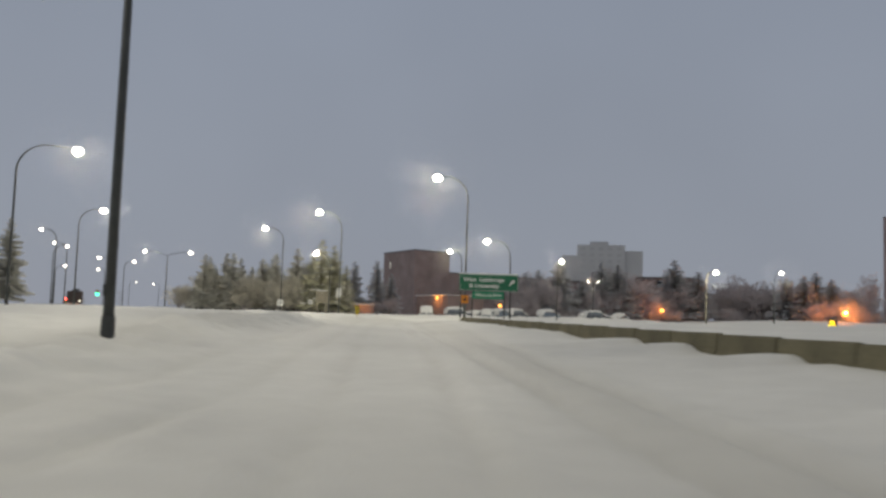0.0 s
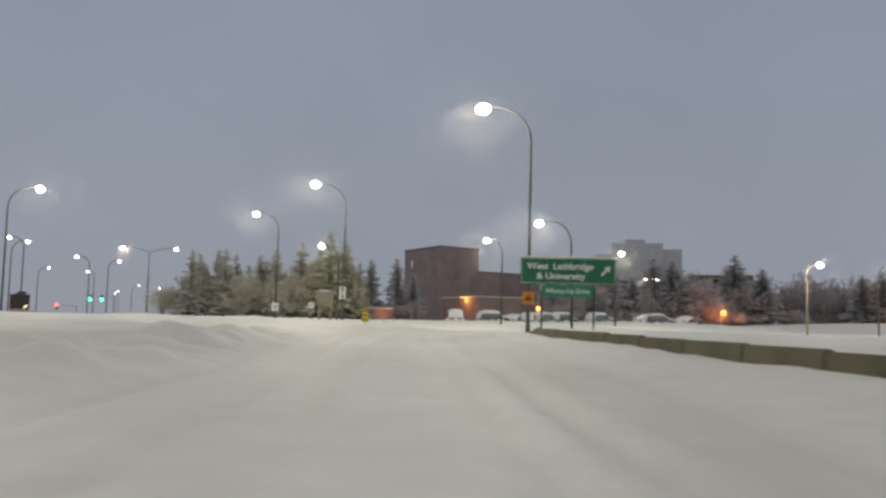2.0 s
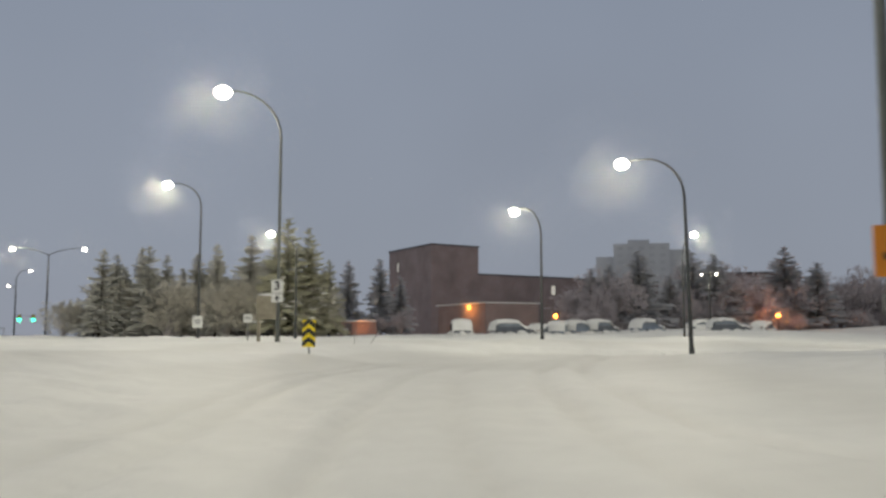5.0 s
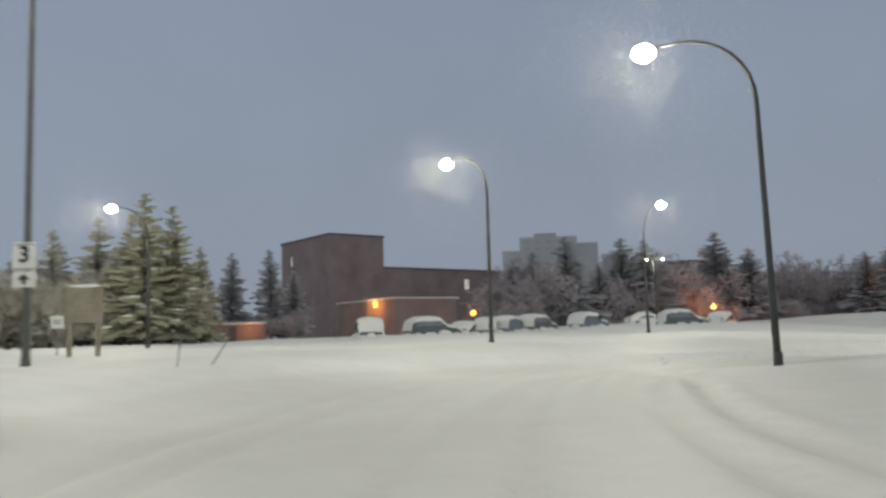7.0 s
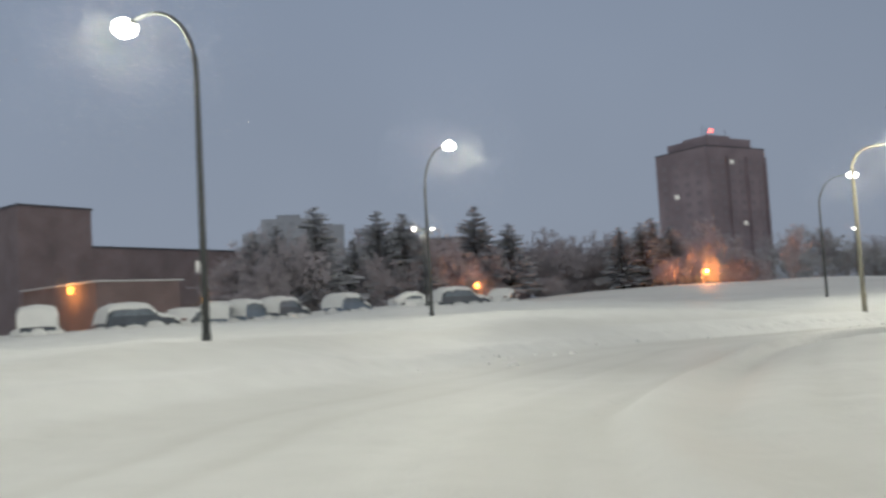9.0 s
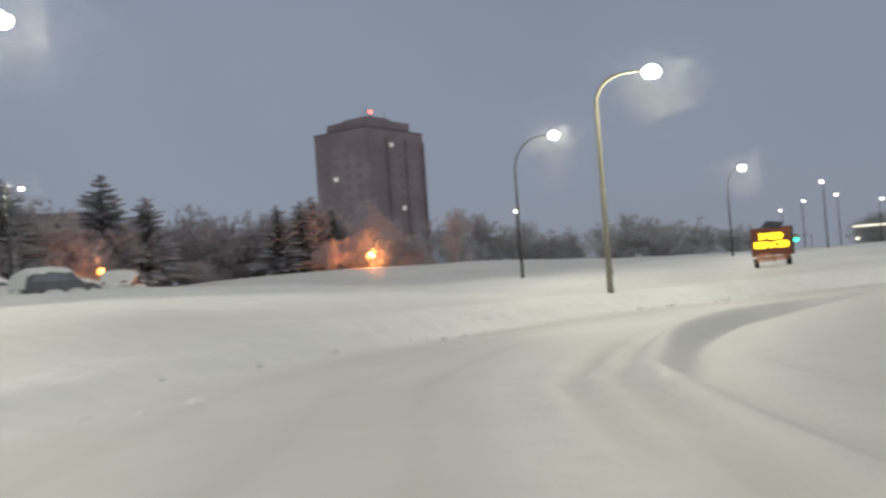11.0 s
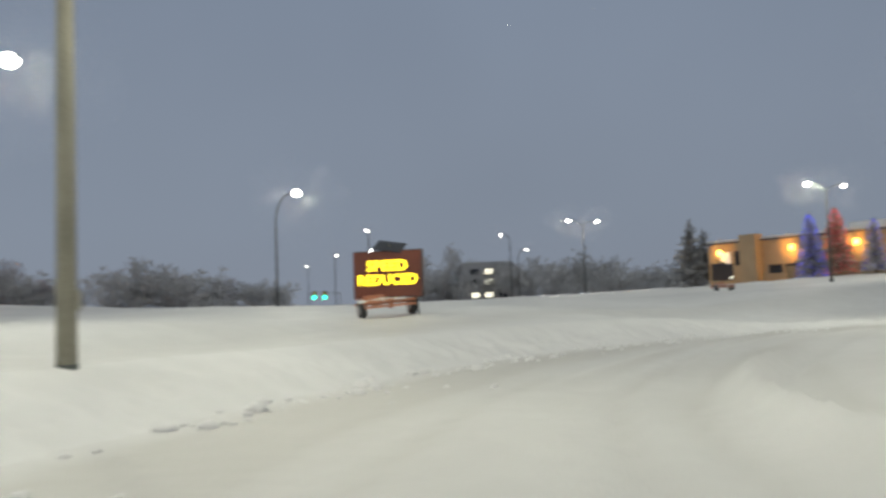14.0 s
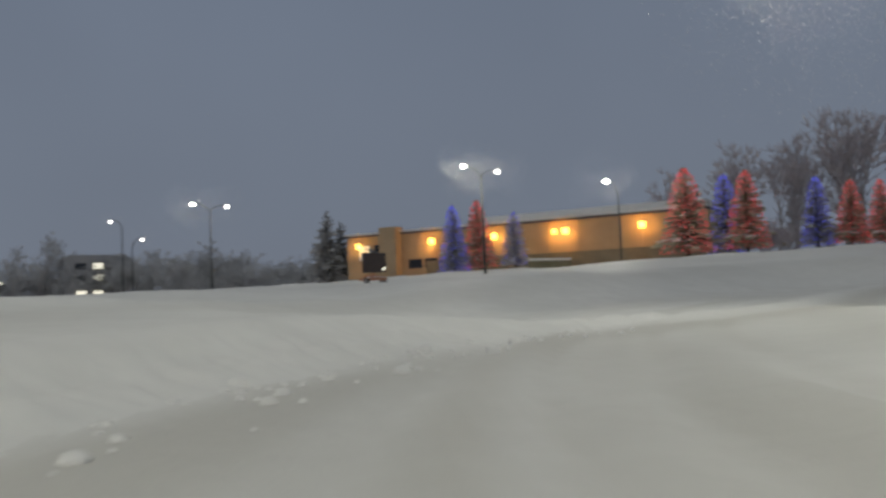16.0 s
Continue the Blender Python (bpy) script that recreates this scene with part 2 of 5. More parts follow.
# ---- mesh tools ----
class Shape:
    """Collects faces of one mesh."""

    def __init__(self):
        self.v, self.f = [], []

    def add(self, verts, faces):
        k = len(self.v)
        self.v.extend(tuple(p) for p in verts)
        self.f.extend(tuple(i + k for i in q) for q in faces)
        return self

    def box(self, c, s, m=None, taper=1.0):
        pts = []
        for z in (-0.5, 0.5):
            k = taper if z > 0 else 1.0
            for x, y in ((-0.5, -0.5), (0.5, -0.5), (0.5, 0.5), (-0.5, 0.5)):
                p = Vector((x * s[0] * k, y * s[1] * k, z * s[2]))
                pts.append((m @ p if m else p) + Vector(c))
        return self.add(pts, [(3, 2, 1, 0), (4, 5, 6, 7), (0, 1, 5, 4), (1, 2, 6, 5), (2, 3, 7, 6), (3, 0, 4, 7)])

    def tube(self, pts, radii, n=8, caps=True):
        pts = [Vector(p) for p in pts]
        ring = []
        for i, p in enumerate(pts):
            d = (pts[min(i + 1, len(pts) - 1)] - pts[max(i - 1, 0)]).normalized()
            side = d.cross(Vector((0, 0, 1))) if abs(d.z) < 0.95 else d.cross(Vector((0, 1, 0)))
            side.normalize()
            up = side.cross(d)
            ring.append([p + radii[i] * (math.cos(a) * side + math.sin(a) * up) for a in (2 * math.pi * k / n for k in range(n))])
        faces = []
        for i in range(len(pts) - 1):
            for k in range(n):
                a, b = i * n + k, i * n + (k + 1) % n
                faces.append((a, b, b + n, a + n))
        if caps:
            faces += [tuple(range(n - 1, -1, -1)), tuple((len(pts) - 1) * n + k for k in range(n))]
        return self.add([p for r in ring for p in r], faces)

    def blob(self, c, s, n=8, rings=5, rough=0.0, rng=None):
        pts, faces = [(c[0], c[1], c[2] - s[2])], []
        for i in range(1, rings):
            a = -math.pi / 2 + math.pi * i / rings
            for k in range(n):
                w = 1 + (rng.uniform(-rough, rough) if rng else 0)
                b = 2 * math.pi * k / n
                pts.append((c[0] + s[0] * w * math.cos(a) * math.cos(b), c[1] + s[1] * w * math.cos(a) * math.sin(b), c[2] + s[2] * w * math.sin(a)))
        pts.append((c[0], c[1], c[2] + s[2]))
        for k in range(n):
            faces.append((0, 1 + (k + 1) % n, 1 + k))
            faces.append((len(pts) - 1, len(pts) - 1 - n + k, len(pts) - 1 - n + (k + 1) % n))
        for i in range(rings - 2):
            for k in range(n):
                a, b = 1 + i * n + k, 1 + i * n + (k + 1) % n
                faces.append((a, b, b + n, a + n))
        return self.add(pts, faces)

    def sheet(self, outline, y0, y1):
        """A polygon in x and z, pulled from y0 to y1."""
        n = len(outline)
        pts = [(x, y0, z) for x, z in outline] + [(x, y1, z) for x, z in outline]
        return self.add(pts, [tuple(range(n)), tuple(range(2 * n - 1, n - 1, -1))] + [(k + n, (k + 1) % n + n, (k + 1) % n, k) for k in range(n)])

    def mesh(self, name, mat, smooth=False, bevel=0.0):
        me = bpy.data.meshes.new(name)
        me.from_pydata(self.v, [], self.f)
        if bevel:
            bm = bmesh.new()
            bm.from_mesh(me)
            bmesh.ops.recalc_face_normals(bm, faces=bm.faces)
            bmesh.ops.bevel(bm, geom=[e for e in bm.edges if len(e.link_faces) == 2 and e.calc_face_angle(0) > 0.5], offset=bevel, segments=2, affect="EDGES", clamp_overlap=True)
            bm.to_mesh(me)
            bm.free()
        me.materials.append(mat)
        if smooth:
            me.polygons.foreach_set("use_smooth", [True] * len(me.polygons))
        me.update()
        return me


def part(name, shape, mat, parent, label="", smooth=False, bevel=0.0, at=None):
    me = shape.mesh(name, mat, smooth, bevel) if isinstance(shape, Shape) else shape
    ob = new(name, me)
    ob.parent = parent
    if at is not None:
        ob.matrix_basis = at
    if label:
        ob["label"] = label
    if name in ("snow_load", "snow_drift", "snow_cap", "light_string"):
        ob["kind"] = "stuff"
    return ob


def thing(name, label, category, m, group="", kind=""):
    ob = new(name)
    ob.empty_display_size = 0.2
    ob.matrix_basis = m
    return tagged(ob, label, category, group, kind)


def lettering(text, size, mat, fat=0.0, wide=1.0):
    """Flat raised letters in the plane of x and z, facing -y, centred."""
    cu = bpy.data.curves.new("lettering", "FONT")
    cu.body, cu.size, cu.align_x, cu.align_y = text, size, "CENTER", "CENTER"
    cu.extrude, cu.offset, cu.resolution_u = 0.006, fat, 3
    ob = new("lettering", cu)
    bpy.context.view_layer.update()
    me = bpy.data.meshes.new_from_object(ob.evaluated_get(bpy.context.evaluated_depsgraph_get()))
    bpy.data.objects.remove(ob)
    me.transform(Matrix.Diagonal((wide, 1, 1, 1)))
    me.transform(Matrix.Rotation(radians(90), 4, "X"))
    me.materials.clear()
    me.materials.append(mat)
    return me


# ---- ground ----
EYE = 1.12
track = np.array([e for _, e, _, _ in PATH])
track[:, 2] -= EYE
back = track[0] + (track[0] - track[2]) / np.linalg.norm(track[0] - track[2]) * 70
ahead = [track[-1]]
bend = math.atan2(track[-1][1] - track[-2][1], track[-1][0] - track[-2][0])
for k in range(14):
    bend -= radians(4.0)
    ahead.append(ahead[-1] + 4 * np.array([math.cos(bend), math.sin(bend), 0.012]))
line = np.vstack([back, track, ahead[1:]])
along = np.r_[0, np.cumsum(np.linalg.norm(np.diff(line[:, :2], axis=0), axis=1))]


def catmull(u):
    k = int(np.clip(np.searchsorted(along, u) - 1, 0, len(along) - 2))
    a, b, c, d = (line[int(np.clip(k + j, 0, len(line) - 1))] for j in (-1, 0, 1, 2))
    t = (u - along[k]) / (along[k + 1] - along[k])
    ga, gd = (c - a) / max(along[min(k + 1, len(along) - 1)] - along[max(k - 1, 0)], 1e-6), (d - b) / max(along[min(k + 2, len(along) - 1)] - along[k], 1e-6)
    s = along[k + 1] - along[k]
    return (2 * t**3 - 3 * t**2 + 1) * b + (t**3 - 2 * t**2 + t) * s * ga + (3 * t**2 - 2 * t**3) * c + (t**3 - t**2) * s * gd


us = np.arange(0, along[-1], 0.4)
fine = np.array([catmull(u) for u in us])
fine_dir = np.gradient(fine[:, :2], axis=0)
fine_dir /= np.linalg.norm(fine_dir, axis=1)[:, None]
START_U = along[1]

VERGE = np.array([
    (-1.1, -41.6, -0.85), (-25, -2, -0.55), (4.7, 9.5, -0.22), (-11, 37.6, -0.1), (-7.1, 27, 0.02), (8.2, 42.3, -0.55), (1.4, 59.9, -0.05),
    (15.7, 86.6, 0.15), (-25, 66, 0.08), (37.6, 75.6, -0.50), (53.7, 96.9, -0.35), (57.5, 80, -0.45), (93, 105, 0.35), (119, 71, 0.55),
    (142.7, 43.3, 1.8), (0, 94, 0.40), (24, 107, 1.0), (22, 123, 1.2), (166, 42, 2.9), (90, 165, 2.6), (-48, 96, 0.25), (-40, -60, -0.9),
    (20, -30, -0.2), (26, -62, -0.5), (13, -4, 0.0), (140, 31, 2.6), (137, 18, 2.9), (60, 50, -1.6), (30, 20, -0.5), (110, 10, 0.2), (-92, 130, -0.9), (-112, 190, -1.1), (-66, 70, -0.5), (-75, 20, -0.7)])


def vnoise(x, y, scale, seed):
    """Smooth value noise in -1 .. 1."""
    x, y = x / scale, y / scale
    xi, yi = np.floor(x).astype(np.int64), np.floor(y).astype(np.int64)
    fx, fy = x - xi, y - yi
    fx, fy = fx * fx * (3 - 2 * fx), fy * fy * (3 - 2 * fy)

    def h(a, b):
        k = (a * 374761393 + b * 668265263 + seed * 1442695041) & 0x7FFFFFFF
        k = ((k ^ (k >> 13)) * 1274126177) & 0x7FFFFFFF
        return (k ^ (k >> 16)) / 0x3FFFFFFF - 1

    return (h(xi, yi) * (1 - fx) + h(xi + 1, yi) * fx) * (1 - fy) + (h(xi, yi + 1) * (1 - fx) + h(xi + 1, yi + 1) * fx) * fy


def step(a, b, x):
    t = np.clip((x - a) / (b - a), 0, 1)
    return t * t * (3 - 2 * t)


def ridge_side(u):
    """Where the ploughed windrow runs beside the line of travel."""
    return np.interp(u, (78, 110, 130, 138, 142, 147, 154, 160, 163, 166, 169, 171.2, 175.4, 179, 182, 188), (-7.5, -6.6, -5.4, -5.0, -5.2, -4.9, -4.8, -4.9, -4.5, -4.1, -3.4, -2.6, -1.7, 0.6, 2.6, 5.0))


def rim_side(u):
    return np.interp(u, (90, 113, 122, 135, 141, 147, 155, 161, 166), (1.55, 1.45, 1.65, 2.3, 2.75, 2.95, 2.8, 2.7, 3.0))


BAR_END, BAR_DIR = np.array([4.54, 2.5]), np.array([0.225, -0.974])


def ground_z(x, y, wear_shading=False):
    x, y = np.atleast_1d(np.asarray(x, float)), np.atleast_1d(np.asarray(y, float))
    d2 = (x[:, None] - VERGE[:, 0]) ** 2 + (y[:, None] - VERGE[:, 1]) ** 2
    w = 1 / (d2 + 60.0) ** 1.6
    far = 1 / (220.0**2) ** 1.6
    z = ((w * VERGE[:, 2]).sum(1) + far * 1.2) / (w.sum(1) + far)
    d2 = (x[:, None] - fine[:, 0]) ** 2 + (y[:, None] - fine[:, 1]) ** 2
    k = d2.argmin(1)
    dx, dy = x - fine[k, 0], y - fine[k, 1]
    side = dx * fine_dir[k, 1] - dy * fine_dir[k, 0]
    dist = np.sqrt(d2[np.arange(len(x)), k])
    ahead_by = np.abs(dx * fine_dir[k, 0] + dy * fine_dir[k, 1])
    side = np.where(ahead_by < 0.7, side, np.sign(side) * dist)
    u = us[k] + np.clip(dx * fine_dir[k, 0] + dy * fine_dir[k, 1], -0.3, 0.3)
    on = 1 - step(4.0, 10.0, dist)
    drift = 0.20 * vnoise(x, y, 9, 1) + 0.10 * vnoise(x, y, 3.1, 2) + 0.035 * vnoise(x, y, 0.9, 3)
    drift *= step(2.5, 9, dist) * (1 - 0.5 * step(60, 200, dist)) + 0.15
    u1 = u - START_U
    field = z
    z = z * (1 - on) + fine[k, 2] * on + drift
    # beyond the windrow the verge lies higher than the ploughed road
    past = ridge_side(u1) - side
    terrace = np.minimum(field, fine[k, 2] + 0.36 + 0.32 * np.clip(past, 0, 1.3) + 0.05 * np.clip(past - 1.3, 0, 8)) + 0.35 * drift
    up = step(-0.2, 1.1, past) * (1 - step(9, 16, past)) * step(124, 140, u1) * (1 - step(172, 184, u1))
    z = z * (1 - up) + np.maximum(z, terrace) * up
    worn_shaded = 0.25 * (1 - step(2.5, 6.0, dist)) * (0.6 + 0.4 * vnoise(x, y, 5.0, 21))
    # wheel ruts and the loose ridges beside them
    for off, depth, wide in ((-0.78, 0.06, 0.16), (0.78, 0.06, 0.16), (2.2, 0.08, 0.2), (3.6, 0.09, 0.22), (-2.3, 0.05, 0.2), (-3.5, 0.05, 0.2)):
        o = off + 0.25 * np.sin(u / 17.0 + off * 2) + 0.05 * np.sin(u / 2.3 + off)
        q = (side - o) / wide
        edge = 0.5 + 0.5 * vnoise(x, y, 0.8, 7)
        depth = depth * np.where(u1 > 100, 0.9 if off == 0.78 else 0.35, 1.0)
        z += -depth * np.exp(-q * q) + 0.7 * depth * edge * (np.exp(-(q - 2) ** 2) + np.exp(-(q + 2) ** 2))
        worn_shaded = worn_shaded + 0.3 * np.exp(-q * q) * (0.6 + 0.4 * vnoise(u, side, 3.0, 22))
    worn_shaded = worn_shaded + 0.4 * np.exp(-(((side - 2.9) / 0.9) ** 2)) * (1 - step(50, 75, u1))
    # broad darker bands along the road
    worn_shaded = worn_shaded + 0.35 * np.exp(-(((side + 8.5 + 1.5 * np.sin(u / 21.0)) / 1.6) ** 2)) + 0.35 * np.exp(-(((side - 6.2) / 1.2) ** 2)) * step(60, 80, u1)
    # the turning track of an earlier vehicle, with a raised rim
    o = rim_side(u1)
    q = (side - o) / 0.26
    turn = (0.32 * step(88, 100, u1) + 0.68 * step(118, 138, u1)) * (1 - step(158, 172, u1))
    z += turn * (0.33 * np.exp(-q * q) - 0.17 * np.exp(-((side - o - 0.60) / 0.2) ** 2) - 0.05 * np.exp(-((side - o + 1.0) / 0.45) ** 2) + 0.16 * step(0.4, 2.2, side - o) * (1 - step(3, 7, side - o)))
    worn_shaded = worn_shaded + turn * 0.12 * np.exp(-((side - o + 1.0) / 0.5) ** 2)
    # its second wheel cut a narrower rut beside it
    cut = step(94, 104, u1) * (1 - step(124, 138, u1)) * (0.7 + 0.3 * vnoise(u, side, 2.2, 63))
    z += cut * (0.075 * np.exp(-((side - o + 0.74) / 0.17) ** 2) - 0.085 * np.exp(-((side - o + 0.42) / 0.17) ** 2) + 0.05 * (1 - turn) * np.exp(-q * q))
    # groove darkened and crest lightened in the colour, following their shading
    worn_shaded = worn_shaded + cut * (0.34 * np.exp(-((side - o + 0.42) / 0.19) ** 2) - 0.2 * np.exp(-((side - o + 0.74) / 0.2) ** 2))
    # fine streaks along the turn: wheel marks, with headlight streaks put into the colour
    streak = vnoise(side, u * 0.05, 0.62, 61) + 0.5 * vnoise(side, u * 0.08, 0.42, 62)
    drawn = step(84, 100, u1) * step(-1.6, -0.6, side) * (1 - step(2.2, 4.5, side))
    drawn = drawn * (0.7 - 0.35 * step(124, 136, u1) + 1.2 * step(157, 163, u1))
    z += 0.032 * streak * drawn
    worn_shaded = worn_shaded + 0.26 * streak * drawn
    away = side - ridge_side(u1)
    # road colour darkened so the windrow stands out as if headlit
    worn_shaded = worn_shaded + 0.42 * step(66, 92, u1) * step(0.55, 1.3, away) * (1 - step(5, 9, side)) * (0.75 + 0.25 * vnoise(x, y, 3.4, 25))
    # darker strip painted in for the shade along the windrow's foot
    worn_shaded = worn_shaded + 0.4 * np.exp(-(((away - 1.9) / 1.1) ** 2)) * step(126, 142, u1)
    # the windrow that a plough left, steep towards the road
    lump = 0.82 + 0.16 * vnoise(x, y, 1.6, 5) + 0.30 * vnoise(x, y, 0.62, 6) * (1 - 0.6 * step(168, 176, u1))
    q = away / np.where(away > 0, 0.50, 0.80)
    ridge = step(84, 108, u1) * np.exp(-q * q)
    z += 0.16 * lump * ridge
    # the windrow is left out of the darkening, to look lit
    worn_shaded = worn_shaded * (1 - ridge)
    q = (side + 5.6 + 0.6 * np.sin(u / 13.0)) / 1.7
    z += (1 - step(62, 80, u1)) * (0.34 * lump + 0.20 * vnoise(x, y, 1.1, 31) + 0.10 * vnoise(x, y, 0.5, 33) + 0.16 * vnoise(x, y, 4.5, 32)) * np.exp(-q * q)
    # snow against the concrete barrier
    bx, by = x - BAR_END[0], y - BAR_END[1]
    bl, bs = bx * BAR_DIR[0] + by * BAR_DIR[1], bx * -BAR_DIR[1] + by * BAR_DIR[0]
    inside = step(-6, 2, bl) * (1 - step(60, 90, bl))
    top = -0.05 - 0.01 * bl
    bare = 0.33 + 0.20 * step(23, 33, bl) - 0.06 * np.clip(vnoise(bl, bl * 0, 4.0, 13), -0.3, 1) - 0.04 * np.clip(vnoise(bl, bl * 0, 1.1, 11), 0, 1) - 0.16 * (1 - step(0, 1.2, bl)) - 0.30 * step(26, 34, bl) * np.clip(vnoise(bl, bl * 0, 1.9, 15) - 0.1, 0, 1)
    heap = top - bare - 0.20 * step(0.3, 3.2, -bs) + 0.02 * vnoise(x, y, 2.0, 9) + 0.17 * np.exp(-(((bl - 3.4) / 1.1) ** 2) - ((bs + 0.8) / 0.7) ** 2)
    near_face = inside * step(-5.5, -1.6, bs) * (1 - step(0.1, 0.5, bs))
    z = z * (1 - near_face) + heap * near_face
    behind = inside * step(0.1, 0.5, bs) * (1 - step(6, 16, bs))
    z = z * (1 - behind) + (top - 0.03 + 0.03 * vnoise(x, y, 3, 12)) * behind
    z = z + 0.34 * np.exp(-((x + 7.1) ** 2 + (y - 26.9) ** 2) / 3.2)
    return (z, np.clip(worn_shaded, 0, 0.9)) if wear_shading else z


def gz(x, y):
    return float(ground_z(x, y)[0])


def spread(lo, hi, stepsize, reach):
    a = list(np.arange(lo, hi + 1e-6, stepsize))
    s = stepsize
    while a[-1] < reach:
        s *= 1.16
        a.append(a[-1] + s)
    s = stepsize
    while a[0] > -reach:
        s *= 1.16
        a.insert(0, a[0] - s)
    return np.array(a)


gx, gy = spread(-20, 72, 0.21, 2600), spread(-64, 86, 0.24, 2600)
X, Y = np.meshgrid(gx, gy, indexing="ij")
both = [ground_z(a, b, True) for a, b in zip(np.array_split(X.ravel(), 60), np.array_split(Y.ravel(), 60))]
Z, worn_shaded = (np.concatenate([p[i] for p in both]) for i in (0, 1))
idx = np.arange(X.size).reshape(X.shape)
quads = np.stack([idx[:-1, :-1], idx[1:, :-1], idx[1:, 1:], idx[:-1, 1:]], -1).reshape(-1, 4)
gm = bpy.data.meshes.new("ground")
gm.vertices.add(X.size)
gm.vertices.foreach_set("co", np.stack([X.ravel(), Y.ravel(), Z], -1).astype(np.float32).ravel())
gm.loops.add(quads.size)
gm.loops.foreach_set("vertex_index", quads.ravel().astype(np.int32))
gm.polygons.add(len(quads))
gm.polygons.foreach_set("loop_start", np.arange(0, quads.size, 4, dtype=np.int32))
gm.polygons.foreach_set("use_smooth", np.ones(len(quads), dtype=bool))
gm.update(calc_edges=True)
gm.materials.append(SNOW)
gm.attributes.new("packed_shaded", "FLOAT", "POINT").data.foreach_set("value", worn_shaded.astype(np.float32))
tagged(new("ground", gm), "snow-covered road and verges with wheel ruts and drifts", "snow ground", kind="structure")

# the ploughed windrow: broken, blocky snow heaped along the edge of the road
U_BANK = np.arange(96, 186, 0.085)
S_BANK = np.linspace(-1.5, 0.95, 30)
UB, SB = np.meshgrid(U_BANK, S_BANK, indexing="ij")
i_bank = np.clip((UB + START_U) / 0.4, 0, len(us) - 2)
k_bank = i_bank.astype(int)
f_bank = (i_bank - k_bank)[..., None]
mid = fine[k_bank] * (1 - f_bank) + fine[k_bank + 1] * f_bank
way = fine_dir[k_bank] * (1 - f_bank) + fine_dir[k_bank + 1] * f_bank
off = ridge_side(UB) + SB
BX, BY = mid[..., 0] + way[..., 1] * off, mid[..., 1] - way[..., 0] * off
under = np.concatenate([ground_z(a, b) for a, b in zip(np.array_split(BX.ravel(), 60), np.array_split(BY.ravel(), 60))]).reshape(BX.shape)
bx, by = BX.ravel(), BY.ravel()
chunk = (0.55 * vnoise(bx, by, 0.85, 51) + 0.55 * np.abs(vnoise(bx, by, 0.42, 52)) + 0.35 * vnoise(bx, by, 0.2, 53)).reshape(BX.shape)
long_wave = (0.75 + 0.25 * vnoise(bx, by, 3.4, 54)).reshape(BX.shape)
shape_q = np.where(SB > -0.1, np.exp(-(((SB + 0.1) / 0.42) ** 2)), np.exp(-(((SB + 0.1) / 0.62) ** 2)))
fade = (0.45 * step(96, 112, UB) + 0.55 * step(122, 142, UB)) * (1 - step(176, 186, UB))
heap_h = (0.10 + 0.17 * chunk) * long_wave * shape_q * fade
edge = step(-1.5, -1.1, SB) * (1 - step(0.6, 0.95, SB))
bz = under - 0.04 * (1 - edge * fade) + np.maximum(heap_h, -0.05) * edge
ib = np.arange(BX.size).reshape(BX.shape)
bank = Shape()
bank.v = list(zip(bx.tolist(), by.tolist(), bz.ravel().tolist()))
bank.f = np.stack([ib[:-1, :-1], ib[:-1, 1:], ib[1:, 1:], ib[1:, :-1]], -1).reshape(-1, 4).tolist()
tagged(new("snow_windrow", bank.mesh("snow_windrow", SNOW_CAP, True)), "ridge of broken ploughed snow along the road edge", "snow ridge", kind="stuff")

# clods thrown up along the windrow
rng = random.Random(41)
clods = Shape()
for k in range(190):
    i = int(np.searchsorted(us, START_U + (rng.uniform(152, 178) if k % 6 else rng.uniform(118, 152))))
    i = min(i, len(us) - 2)
    o = float(ridge_side(us[i] - START_U)) + 0.45 + abs(rng.gauss(0, 0.75))
    px, py = fine[i, 0] + fine_dir[i, 1] * o, fine[i, 1] - fine_dir[i, 0] * o
    s = rng.uniform(0.03, 0.07) if rng.random() < 0.8 else rng.uniform(0.07, 0.15)
    clods.blob((px, py, gz(px, py) + s * 0.12), (s * rng.uniform(0.8, 1.5), s, s * 0.7), 6, 4, 0.25, rng)
tagged(new("snow_clods", clods.mesh("snow_clods", SNOW_CAP, True)), "scattered snow clods beside the ploughed ridge", "snow clods", kind="stuff")


# ---- street lamps ----
def point_light(name, x, y, z, watts, colour, radius=0.25):
    la = bpy.data.lights.new(name, "POINT")
    la.energy, la.color, la.shadow_soft_size = watts, colour, radius
    new(name, la).matrix_basis = pose(x, y, z)


